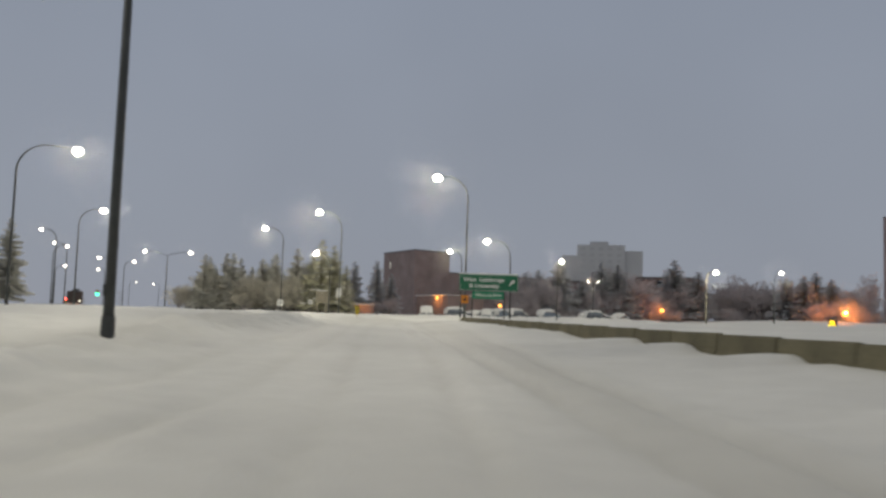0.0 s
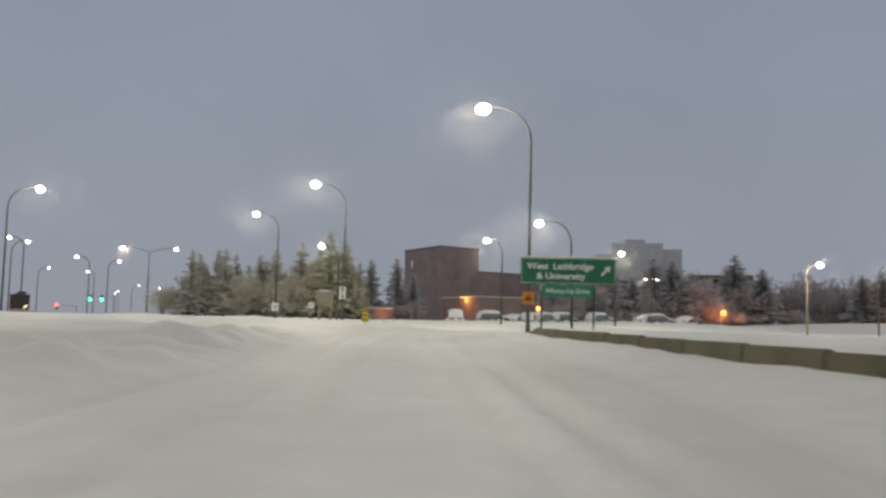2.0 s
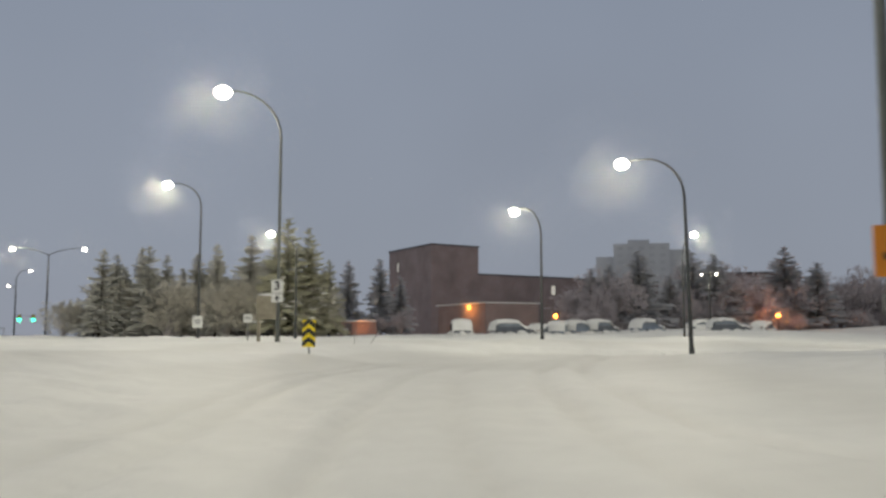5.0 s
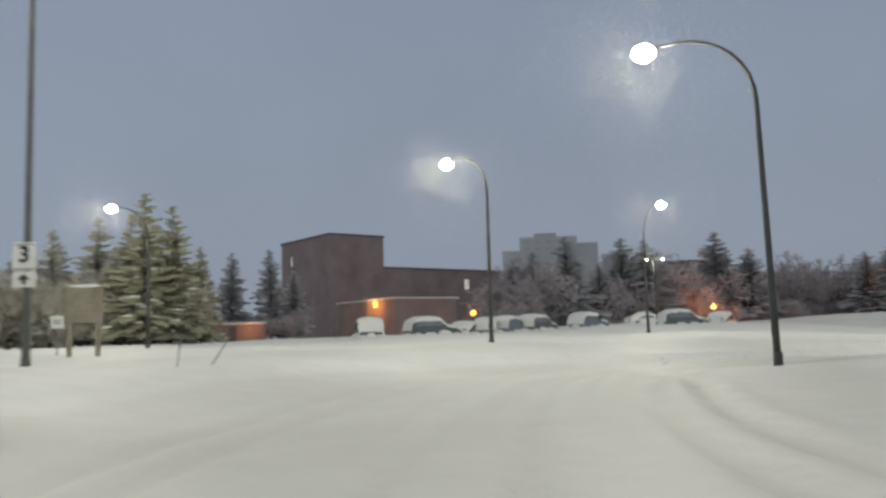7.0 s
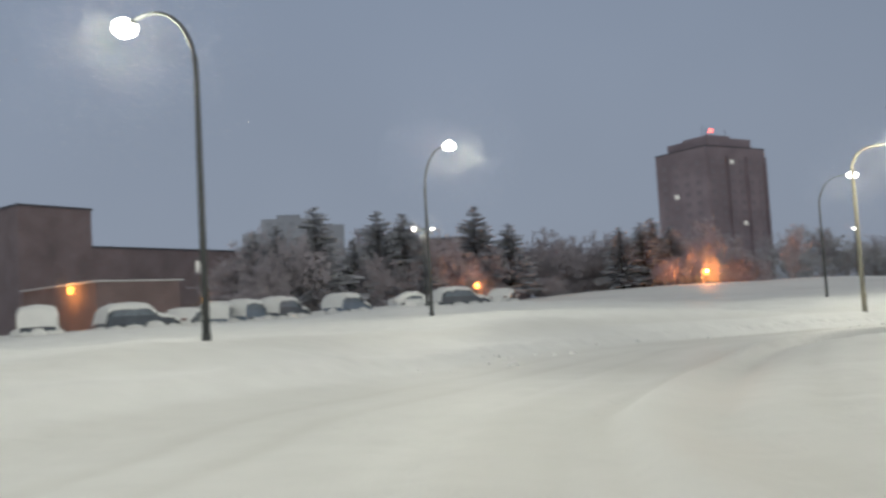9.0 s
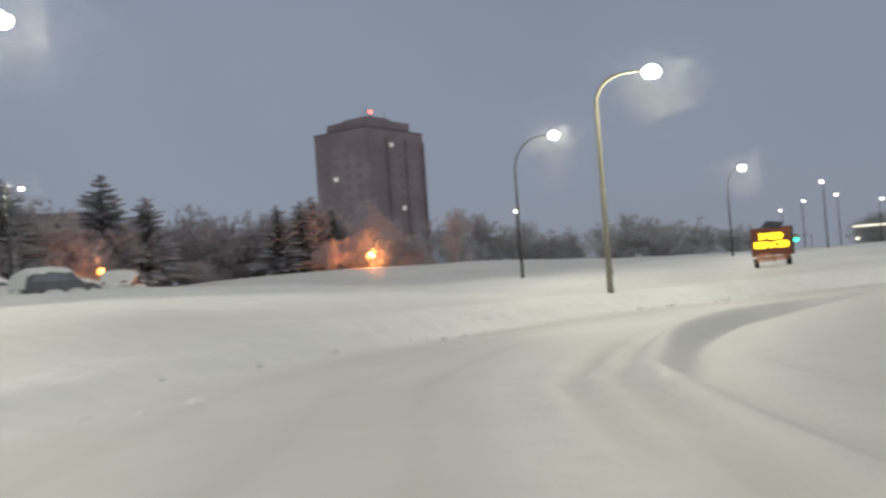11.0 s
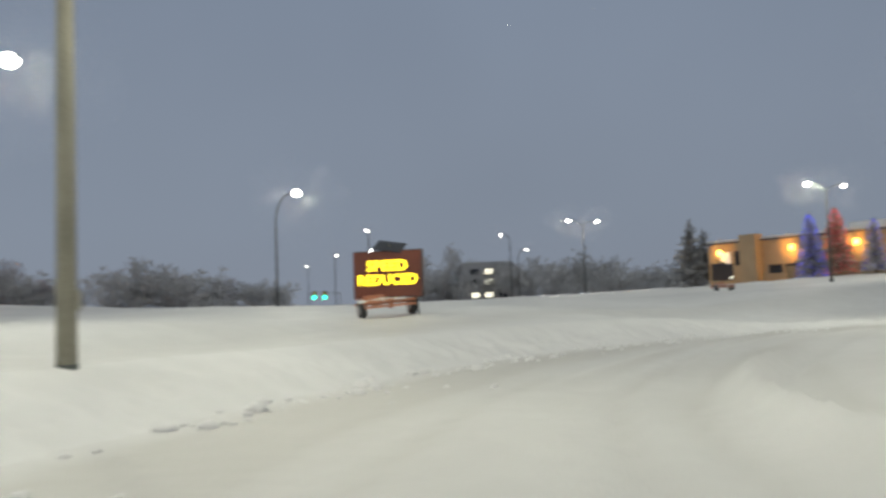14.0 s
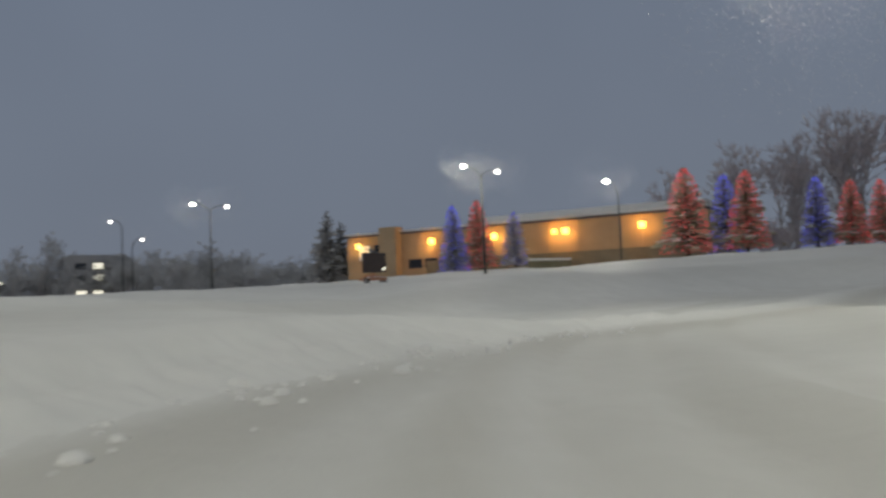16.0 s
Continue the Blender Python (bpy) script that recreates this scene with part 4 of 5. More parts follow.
# ---- message boards ----
def message_board(x, y, z0, turn, lit, label, lift=0.0):
    ob = thing("message_board", label, "message board", pose(x, y, z0, 0, 0, turn), "portable message boards")
    w, zb, zt = 2.52, 0.68 + lift, 2.33 + lift
    skew = pose(0, 0, 0.05, 0, -4, 34) if lit else pose(0, 0, 0)
    hous = part("housing", Shape().box((0, 0.10, (zb + zt) / 2), (w + 0.06, 0.22, zt - zb + 0.04)), BOARD_EDGE, ob, "dark cabinet housing", bevel=0.02)
    if lit:
        part("face", Shape().box((0, -0.025, (zb + zt) / 2), (w - 0.02, 0.02, zt - zb - 0.04)), BOARD_RED, hous, "rust-red display face")
        for txt, z, sz, wd in (("SPEED", zt - 0.54, 0.50, 1.12), ("REDUCED", zt - 1.04, 0.50, 0.99)):
            part("lettering", lettering(txt, sz, LED_YELLOW, 0.011, wd), LED_YELLOW, hous, "glowing yellow letters", at=pose(0, -0.05, z))
    else:
        for k in range(5):
            part("back_rib", Shape().box((-w / 2 + 0.25 + k * 0.5, -0.03, (zb + zt) / 2), (0.05, 0.04, zt - zb - 0.1)), BOARD_EDGE, hous)
        part("control_light", Shape().box((0.95, -0.06, zb + 0.3), (0.5, 0.03, 0.14), Matrix.Rotation(radians(-20), 3, "Y")), WINDOW_LIT, ob, "small lit panel")
    part("mast", Shape().box((0, 0.28, 1.1 + lift / 2), (0.14, 0.14, 1.6 + lift)), TRAILER, ob)
    # trailer
    part("trailer_deck", Shape().box((0, 0.25, 0.47), (2.0, 1.2, 0.10)).box((0, -0.32, 0.50), (2.05, 0.06, 0.16)).box((0, -0.36, 0.34), (1.9, 0.06, 0.08)), TRAILER, ob, "orange painted trailer bed", bevel=0.015, at=skew)
    part("battery_box", Shape().box((-0.2, 0.3, 0.62), (1.1, 0.5, 0.30)), TRAILER, ob, bevel=0.02, at=skew)
    part("drawbar", Shape().tube([(0, 0.8, 0.42), (0, 2.1, 0.40)], [0.05, 0.05], 6), TRAILER, ob, at=skew)
    for s in (-1, 1):
        wheel = part("wheel", Shape().tube([(s * 0.92 - 0.11, 0.1, 0.28), (s * 0.92 + 0.11, 0.1, 0.28)], [0.33, 0.33], 16), TYRE, ob, bevel=0.03, at=skew)
        part("rim", Shape().tube([(s * 0.92 - 0.12, 0.1, 0.28), (s * 0.92 + 0.12, 0.1, 0.28)], [0.18, 0.18], 12), RIM, wheel)
        part("mudguard", Shape().box((s * 0.92, 0.1, 0.66), (0.28, 0.8, 0.04)), TRAILER, ob, bevel=0.01, at=skew)
        part("jack", Shape().tube([(s * 1.0, -0.36, 0.5), (s * 1.0, -0.36, -0.05)], [0.035, 0.03], 6), STEEL_DARK, ob, at=skew)
    sn = Shape()
    rg = random.Random(3)
    for k in range(9):
        sn.blob((-1.0 + k * 0.25, -0.16 + rg.uniform(-0.12, 0.12), 0.56), (rg.uniform(0.1, 0.22), 0.22, rg.uniform(0.03, 0.12)), 8, 5, 0.2, rg)
    part("snow_load", sn, SNOW_CAP, ob, "lumps of snow on the trailer", smooth=True, at=skew)
    tilt = Matrix.Rotation(radians(24), 3, "X") @ Matrix.Rotation(radians(10), 3, "Y")
    part("solar_panel", Shape().box((0.02, 0.25, zt + 0.17), (1.05, 0.85, 0.05), tilt), SOLAR, ob, "dark tilted solar panel", bevel=0.008)
    part("solar_bracket", Shape().box((0.05, 0.2, zt + 0.12), (0.1, 0.1, 0.26)), STEEL_DARK, ob)


message_board(57.5, 79.55, -0.46, -85.5, True, "portable message board on an orange trailer, lit, in snow")
message_board(121.5, 70.6, 0.68, -48, False, "portable message board trailer seen with unlit dark back", 0.32)
message_board(-53.6, 60.2, gz(-53.6, 60.2), -10, False, "distant portable message board with unlit dark back")


# ---- traffic signals ----
def traffic_signal(x, y, z, turn, gap, lens, label, heads=2):
    z0 = gz(x, y)
    ob = thing("traffic_signal", label, "traffic light", pose(x, y, z0, 0, 0, turn), "traffic signals at the crossing")
    h = z - z0
    px = gap + 2.0
    part("pole", Shape().tube([(px, 0.2, -0.3), (px, 0.2, h + 0.9)], [0.11, 0.08], 8), STEEL_PALE, ob, smooth=True)
    part("mast_arm", Shape().tube([(px, 0.2, h + 0.7), (-gap / 2 - 0.4, 0.2, h + 0.85)], [0.07, 0.045], 7), STEEL_PALE, ob, smooth=True)
    for s in ((-gap / 2, gap / 2) if heads == 2 else (-gap / 2,)):
        hd = part("signal_head", Shape().box((s, 0, h + 0.38), (0.46, 0.25, 1.3)), SIGN_YELLOW, ob, bevel=0.03)
        part("backplate", Shape().box((s, 0.06, h + 0.38), (0.75, 0.03, 1.55)), SIGN_BLACK, hd)
        for k in range(3):
            on = (k == 0 and lens is LAMP_GREEN) or (k == 2 and lens is LAMP_RED)
            # a lit lens is drawn oversized in place of its glow
            part("signal_lens", Shape().blob((s, -0.14, h + 0.40 * k - 0.02), (0.4 if on else 0.15, 0.08, 0.4 if on else 0.15), 12, 6), lens if on else SIGN_BLACK, hd, "glowing signal lens" if on else "", smooth=True)


traffic_signal(-112.0, 192.0, 4.1, 30, 2.9, LAMP_GREEN, "distant traffic signal with two glowing green lights")
traffic_signal(-121.3, 191.0, 1.5, 30, 2.0, LAMP_RED, "distant traffic signal showing red", heads=1)
traffic_signal(184.8, 148.5, 3.1, -60, 2.0, LAMP_GREEN, "distant traffic signal with two glowing green lights")


# ---- vehicles ----
def car(x, y, turn, paint, kind_of, label, lights=False, snow=1.0, sunk=0.05):
    ob = thing("parked_car", label, "car", pose(x, y, gz(x, y) - sunk, 0, 0, turn), "snow-covered parked cars")
    if kind_of == "sedan":
        prof = [(-2.25, 0.32), (-2.28, 0.72), (-2.15, 0.95), (-1.55, 1.0), (-0.95, 1.40), (0.35, 1.43), (1.05, 1.0), (1.95, 0.88), (2.25, 0.68), (2.25, 0.32)]
        glass = [(-1.40, 1.02), (-0.90, 1.36), (0.32, 1.38), (0.93, 1.02)]
        roof = [(-2.34, 0.55, 0.05), (-2.25, 0.95, 0.10), (-1.6, 1.02, 0.16), (-0.9, 1.42, 0.16), (0.3, 1.45, 0.17), (1.0, 1.05, 0.16), (1.6, 0.94, 0.14), (2.2, 0.74, 0.10), (2.36, 0.48, 0.05)]
    else:
        prof = [(-2.3, 0.40), (-2.35, 0.9), (-2.25, 1.15), (-2.1, 1.70), (-1.7, 1.80), (0.25, 1.80), (1.0, 1.18), (2.0, 1.06), (2.32, 0.85), (2.32, 0.40)]
        glass = [(-2.02, 1.18), (-1.85, 1.70), (0.2, 1.71), (0.85, 1.18)]
        roof = [(-2.46, 0.75, 0.05), (-2.32, 1.4, 0.10), (-2.2, 1.66, 0.12), (-1.7, 1.81, 0.18), (-0.6, 1.82, 0.2), (0.3, 1.80, 0.17), (1.0, 1.2, 0.16), (1.6, 1.12, 0.14), (2.2, 0.95, 0.10), (2.44, 0.6, 0.05)]
    part("body", Shape().sheet(prof, -0.88, 0.88), paint, ob, bevel=0.07, smooth=False)
    part("window", Shape().sheet(glass, -0.892, -0.87), FROST_GLASS if snow else GLASS_DARK, ob, "frosted side windows")
    part("window", Shape().sheet(glass, 0.87, 0.892), FROST_GLASS if snow else GLASS_DARK, ob, "frosted side windows")
    for wx in (-1.4, 1.4):
        for s in (-1, 1):
            wheel = part("wheel", Shape().tube([(wx, s * 0.70, 0.33), (wx, s * 0.90, 0.33)], [0.33, 0.33], 14), TYRE, ob)
            part("rim", Shape().tube([(wx, s * 0.72, 0.33), (wx, s * 0.915, 0.33)], [0.2, 0.2], 10), RIM, wheel)
    for s in (-0.62, 0.62):
        part("headlight", Shape().blob((2.24, s, 0.72), (0.06, 0.2, 0.10), 8, 5), HEADLIGHT if lights else GLASS_DARK, ob, "bright headlight" if lights else "", smooth=True)
        part("tail_light", Shape().box((-2.29, s, 0.80), (0.03, 0.3, 0.16)), BOARD_RED, ob)
        part("side_mirror", Shape().box((0.72, s * 1.55, 1.05 if kind_of == "sedan" else 1.25), (0.10, 0.18, 0.13)), paint, ob)
    if snow > 0:
        rg = random.Random(int(x * 31 + y * 7))
        hem = rg.uniform(0.10, 0.22)
        s, rows, cols = Shape(), [], 14
        for k in range(len(roof) * 3 - 2):
            p, q2, f = roof[k // 3], roof[min(k // 3 + 1, len(roof) - 1)], (k % 3) / 3
            px, pz, pt = (p[i] * (1 - f) + q2[i] * f for i in range(3))
            ring = []
            for c in range(cols + 1):
                q = -1.3 + 2.6 * c / cols
                in_top = max(-1.0, min(1.0, q))
                over = max(0.0, abs(q) - 1.0) / 0.3
                lift = snow * pt * (1.5 - in_top * in_top) * rg.uniform(0.85, 1.15)
                low = pz - hem - rg.uniform(-0.06, 0.12)
                ring.append((px * (1 + 0.03 * over), 0.93 * in_top + math.copysign(0.10 * over, q) + rg.uniform(-0.02, 0.02), (pz + lift) * (1 - over) + low * over))
            rows.append(ring)
        nv = cols + 1
        s.add([p for r in rows for p in r], [(i * nv + c, (i + 1) * nv + c, (i + 1) * nv + c + 1, i * nv + c + 1) for i in range(len(rows) - 1) for c in range(cols)])
        part("snow_cover", s, SNOW_CAP, ob, "thick blanket of fresh snow", smooth=True)
        heap = Shape()
        for k in range(10):
            a = 2 * math.pi * k / 10
            heap.blob((2.2 * math.cos(a), 0.95 * math.sin(a), sunk), (0.7, 0.5, rg.uniform(0.2, 0.42)), 8, 5, 0.1, rg)
        part("snow_drift", heap, SNOW_CAP, ob, "snow drifted round the wheels", smooth=True)
    return ob


CARS = ((-6.25, 89.95, 98, PAINT_DARK, "suv"), (-0.95, 94.6, 25, PAINT_DARK, "suv"), (2.0, 97.3, 70, PAINT_DARK, "sedan"), (4.2, 99.5, 80, PAINT_BLUE, "suv"),
        (6.5, 101.5, 58, PAINT_BLUE, "suv"), (9.4, 103.8, 52, PAINT_DARK, "suv"), (15.4, 109.0, 46, PAINT_BLUE, "suv"), (24.4, 106.0, 12, PAINT_DARK, "suv"),
        (28.6, 107.2, 58, PAINT_DARK, "sedan"))
for cx, cy, tn, pt, kd in CARS:
    car(cx, cy, tn, pt, kd, f"parked {'dark' if pt is PAINT_DARK else 'blue-grey'} {kd} buried under thick snow", snow=0.75, sunk=0.42)
car(24.1, 119.7, 8, PAINT_WHITE, "sedan", "parked white sedan under snow beside a lamp post", snow=1.2, sunk=0.3)
car(-101.0, 196.5, -62, PAINT_WHITE, "suv", "distant light-coloured car with headlights on", lights=True, snow=0)
car(-106.5, 194.0, -62, PAINT_DARK, "sedan", "distant dark car with headlights on", lights=True, snow=0)


# ---- trees ----
def spruce_shapes(seed, h, r, whorls, load):
    """Trunk, needle crown and snow load of a spruce of height h."""
    rg = random.Random(seed)
    trunk = Shape().tube([(0, 0, -0.4), (0.05, 0, h * 0.5), (0, 0, h * 0.97)], [0.017 * h, 0.010 * h, 0.01], 7)
    crown, snow = Shape(), Shape()
    for k in range(whorls):
        f = (k + 0.5) / whorls
        z = h * (0.09 + 0.89 * f ** 0.92)
        reach = r * (1 - f) ** 0.74 * rg.uniform(0.85, 1.1) + 0.16
        n = max(5, int(12 - 6 * f))
        start = rg.uniform(0, 6.28)
        for j in range(n):
            if rg.random() < 0.07:
                continue
            a = start + 6.283 * j / n + rg.uniform(-0.25, 0.25)
            length = reach * rg.uniform(0.55, 1.15)
            zj = z + rg.uniform(-0.7, 0.7) * h / whorls
            droop = 0.30 - 0.45 * f + rg.uniform(-0.08, 0.08)
            d = Vector((math.cos(a), math.sin(a), 0))
            s = Vector((-d.y, d.x, 0))
            m = 5 if length > 0.8 else 3
            for q in range(m):
                t = (q + 0.6) / m
                p = Vector((0, 0, zj)) + d * length * t + Vector((0, 0, -droop * length * t * t + 0.10 * length * t))
                w = length * 0.30 * (1.15 - 0.7 * t) * rg.uniform(0.8, 1.3) + 0.09
                fwd = d * w * 1.1 + Vector((0, 0, -droop * w * 0.8))
                for sg in (-1, 1):
                    out = s * sg * w * rg.uniform(0.7, 1.1) + Vector((0, 0, -0.30 * w * rg.random()))
                    k0 = len(crown.v)
                    crown.v += [tuple(p - fwd * 0.3), tuple(p + out * 0.9 - fwd * 0.15), tuple(p + out * 0.55 + fwd * 0.85), tuple(p + fwd)]
                    crown.f += [(k0, k0 + 1, k0 + 2, k0 + 3)]
                k0 = len(crown.v)
                crown.v += [tuple(p - fwd * 0.3 + Vector((0, 0, 0.05 * w))), tuple(p + Vector((0, 0, -0.55 * w)) + s * 0.1 * w), tuple(p + fwd * 0.9 + Vector((0, 0, -0.35 * w))), tuple(p + fwd)]
                crown.f += [(k0, k0 + 1, k0 + 2, k0 + 3)]
                if load and f < 0.85 and rg.random() < load * (0.35 + 0.6 * t):
                    snow.blob((p.x + fwd.x * 0.3, p.y + fwd.y * 0.3, p.z + 0.05 * w), (w * rg.uniform(0.35, 0.8), w * rg.uniform(0.35, 0.8), w * 0.13), 6, 4, 0.3, rg)
    k0 = len(crown.v)
    for a in range(6):
        d = Vector((math.cos(a * 1.047), math.sin(a * 1.047), 0))
        crown.v += [(0, 0, h), tuple(Vector((0, 0, h * 0.965)) + d * 0.12), tuple(Vector((0, 0, h * 0.94)) + d * 0.22), (0, 0, h * 0.95)]
        crown.f += [(k0 + 4 * a, k0 + 4 * a + 1, k0 + 4 * a + 2, k0 + 4 * a + 3)]
    return trunk, crown, snow


def spruce_kind(seed, r, whorls, needles, load, label, group, bulbs=None):
    """One spruce, 10 m tall, to be copied."""
    t, c, s = spruce_shapes(seed, 10.0, r, whorls, load)
    ob = thing("spruce_tree", label, "spruce tree", pose(0, 0, -50), group)
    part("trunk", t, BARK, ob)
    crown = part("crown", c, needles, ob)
    if load:
        part("snow_load", s, SNOW_CAP, ob, "clumps of snow on the boughs", smooth=True)
    if bulbs:
        mat, lo, count = bulbs
        rg, b = random.Random(seed + 50), Shape()
        for _ in range(count):
            z = 10 * (lo + (0.97 - lo) * rg.random() ** 1.15)
            rad = (r * (1 - max(0, z / 10 - 0.09)) ** 0.74 + 0.1) * rg.uniform(0.62, 1.02)
            a = rg.uniform(0, 6.283)
            rad *= min(1.0, (10.15 - z) / 1.3)
            b.blob((rad * math.cos(a), rad * math.sin(a), z), (0.068, 0.068, 0.068), 3, 2)
        part("light_string", b, mat, crown, "glowing coloured string lights")
    return ob


def plant(proto, x, y, top, seed, wide=1.0, base=None, label=""):
    """A copy whose top reaches the given height."""
    rg = random.Random(seed)
    z0 = gz(x, y) - 0.05 if base is None else base
    k = (top - z0) / 10.0
    ob = copy_thing(proto, pose(x, y, z0, rg.uniform(-1.5, 1.5), rg.uniform(-1.5, 1.5), rg.uniform(0, 360)) @ Matrix.Diagonal((k * wide, k * wide, k, 1)))
    if label:
        ob["label"] = label
    return ob


ROW = "spruces beside the road"
protos = [spruce_kind(k, 2.2 + 0.25 * (k % 3), 28, NEEDLES, 0.06, "tall dark spruce tree in snow, paled for haze", ROW) for k in (1, 2, 3)]
snowy = [spruce_kind(k, 2.7, 24, NEEDLES_GREEN, 0.15, "green spruce tree with heavy snow on its boughs", "snow-laden spruces") for k in (11, 12)]
dim = [spruce_kind(k, 2.6, 30, NEEDLES_DARK, 0.04, "distant dark spruce tree beside the parking lot", "distant spruces") for k in (21, 22)]
# needles of this kind carry the distance haze in their colour
hazy_spruce = spruce_kind(23, 2.6, 28, NEEDLES_PALE, 0.25, "distant spruce tree beside a building, whitened for haze", "distant spruces")
XMAS = "spruces with string lights"
red_tree = spruce_kind(31, 2.4, 24, NEEDLES_GREEN, 0.3, "spruce tree wrapped in glowing red string lights", XMAS, (BULB_RED, 0.05, 1300))
blue_tree = spruce_kind(32, 2.3, 24, NEEDLES_GREEN, 0.14, "spruce tree wrapped in glowing blue string lights", XMAS, (BULB_BLUE, 0.04, 1400))
pale_tree = spruce_kind(33, 2.5, 22, NEEDLES, 0.3, "snow-laden spruce tree with few blue string lights", XMAS, (BULB_BLUE, 0.05, 600))

rg = random.Random(77)
for k in range(13):
    f = k / 12
    plant(protos[k % 3], -49.5 + 23 * f + rg.uniform(-0.9, 0.9), 97.5 + rg.uniform(-2.5, 2.5), rg.choice((6.2, 7.0, 7.8, 9.2, 10.4)) + rg.uniform(-0.5, 0.5), k, rg.uniform(0.8, 1.15))
for k in range(12):
    f = k / 11
    plant(protos[(k + 1) % 3], -52 + 26 * f + rg.uniform(-1, 1), 105 + rg.uniform(-3, 4), rg.uniform(7.5, 11.0), 40 + k, rg.uniform(0.85, 1.2))
for k in range(14):
    plant(protos[(k + 2) % 3], -48 + 24 * k / 13 + rg.uniform(-0.7, 0.7), 100.5 + rg.uniform(-2, 2), rg.uniform(6.2, 9.0), 140 + k, rg.uniform(0.95, 1.3))
plant(protos[0], -47.0, 94.0, 10.3, 90)
plant(protos[1], -31.0, 97.0, 12.0, 91)
plant(snowy[0], -25.2, 92.6, 13.2, 92)
plant(snowy[1], -23.4, 94.6, 12.4, 93, 0.95)
plant(snowy[1], -27.2, 95.0, 11.3, 94)
plant(snowy[0], -21.6, 97.0, 9.0, 95, 0.8)
for x, y, top in ((-31.4, 139, 11.6), (-28.0, 140, 12.6), (-22.6, 141, 13.0), (-19.6, 143.0, 10.2), (-34.5, 141, 9.6), (-37.5, 139, 10.4)):
    plant(dim[0] if x < -25 else dim[1], x, y, top, int(x * 10), 0.95)
for x, y, top in ((11.0, 141.5, 11.2), (14.2, 143.0, 12.0), (18.9, 143.7, 14.2), (29.9, 155.5, 14.9), (33.8, 156.5, 14.6), (38.0, 160.0, 10.6), (49.7, 171.2, 17.2), (55.8, 172.0, 14.4),
                  (80.0, 178.0, 13.8), (84.5, 178.5, 14.6), (88.0, 181.0, 15.6), (92.5, 181.0, 14.0), (24.5, 148, 10.5)):
    plant(dim[int(x) % 2], x, y, top, int(x * 7), 1.5)
for x, y, top in ((-47.3, 32.4, 9.6), (-50.5, 34.0, 8.2), (-53.0, 36.0, 9.4), (-57.0, 40.0, 7.5)):
    plant(protos[int(-x) % 3], x, y, top, int(-x))
plant(hazy_spruce, 203.5, 79.6, 15.4, 5, 1.0)
plant(hazy_spruce, 206.0, 77.0, 13.6, 6, 1.1)
plant(blue_tree, 164.3, 60.2, 11.8, 7)
plant(red_tree, 165.2, 56.6, 12.4, 8)
plant(pale_tree, 163.0, 52.2, 10.4, 9)
plant(red_tree, 141.0, 36.2, 12.6, 10, 1.2)
plant(blue_tree, 150.6, 28.0, 13.0, 11)
plant(red_tree, 138.7, 30.4, 11.8, 12, 1.1)
plant(blue_tree, 138.4, 22.7, 10.9, 13)
plant(red_tree, 137.0, 19.6, 10.2, 14, 1.05)
plant(red_tree, 135.4, 17.0, 9.9, 15)
for p in protos + snowy + dim + [hazy_spruce, red_tree, blue_tree, pale_tree]:
    for o in list(p.children_recursive) + [p]:
        bpy.data.objects.remove(o)


def bare_kind(seed, spreading, group, label, twigs=None):
    """A leafless tree 10 m tall: stem with limbs, and a crown of fine twigs."""
    rg = random.Random(seed)
    stem, twig = Shape(), Shape()

    def grow(p, d, length, rad, level):
        n = (3, 3, 2, 1, 1)[level]
        pts, q, dd = [p], p, d
        for _ in range(n):
            dd = (dd + Vector((rg.uniform(-0.18, 0.18), rg.uniform(-0.18, 0.18), rg.uniform(-0.05, 0.14)))).normalized()
            q = q + dd * length / n
            pts.append(q)
        rads = [rad * (1 - 0.55 * i / n) for i in range(n + 1)]
        if level < 4:
            (stem if level < 2 else twig).tube(pts, rads, 6 if level < 2 else 3, caps=False)
        else:
            s = dd.orthogonal().normalized()
            s.rotate(Matrix.Rotation(rg.uniform(0, 6.28), 3, dd))
            w = rad * 1.7
            twig.add([p - s * w, p + s * w, q + s * w * 0.3, q - s * w * 0.3], [(0, 1, 2, 3)])
        if level >= 4:
            return
        kids = (5, 6, 5, 6)[level]
        for j in range(kids):
            i = min(n, 1 + int((j + rg.random()) / kids * n))
            a = rg.uniform(0, 6.283)
            lean = rg.uniform(0.45, 0.95) * spreading
            axis = dd.orthogonal().normalized()
            axis.rotate(Matrix.Rotation(a, 3, dd))
            nd = (dd * math.cos(lean) + axis * math.sin(lean)).normalized()
            nd = (nd + Vector((0, 0, 0.15))).normalized()
            grow(pts[i], nd, length * rg.uniform(0.52, 0.74), max(0.024, rads[i] * 0.62), level + 1)

    for s in range(1 if spreading < 1 else 3):
        grow(Vector((0.2 * s, 0.15 * s * (-1) ** s, -0.3)), Vector((rg.uniform(-0.2, 0.2) * spreading, rg.uniform(-0.2, 0.2) * spreading, 1)).normalized(), 3.9 if spreading < 1 else 3.3, 0.17, 0)
    hi = max(v[2] for v in twig.v)
    for sh in (stem, twig):
        sh.v = [(x * 10 / hi, y * 10 / hi, z * 10 / hi) for x, y, z in sh.v]
    ob = thing("bare_tree", label, "bare tree", pose(0, 0, -50), group)
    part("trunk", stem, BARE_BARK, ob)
    part("crown", twig, twigs or TWIGS, ob, "dense leafless twigs, paled for haze")
    return ob


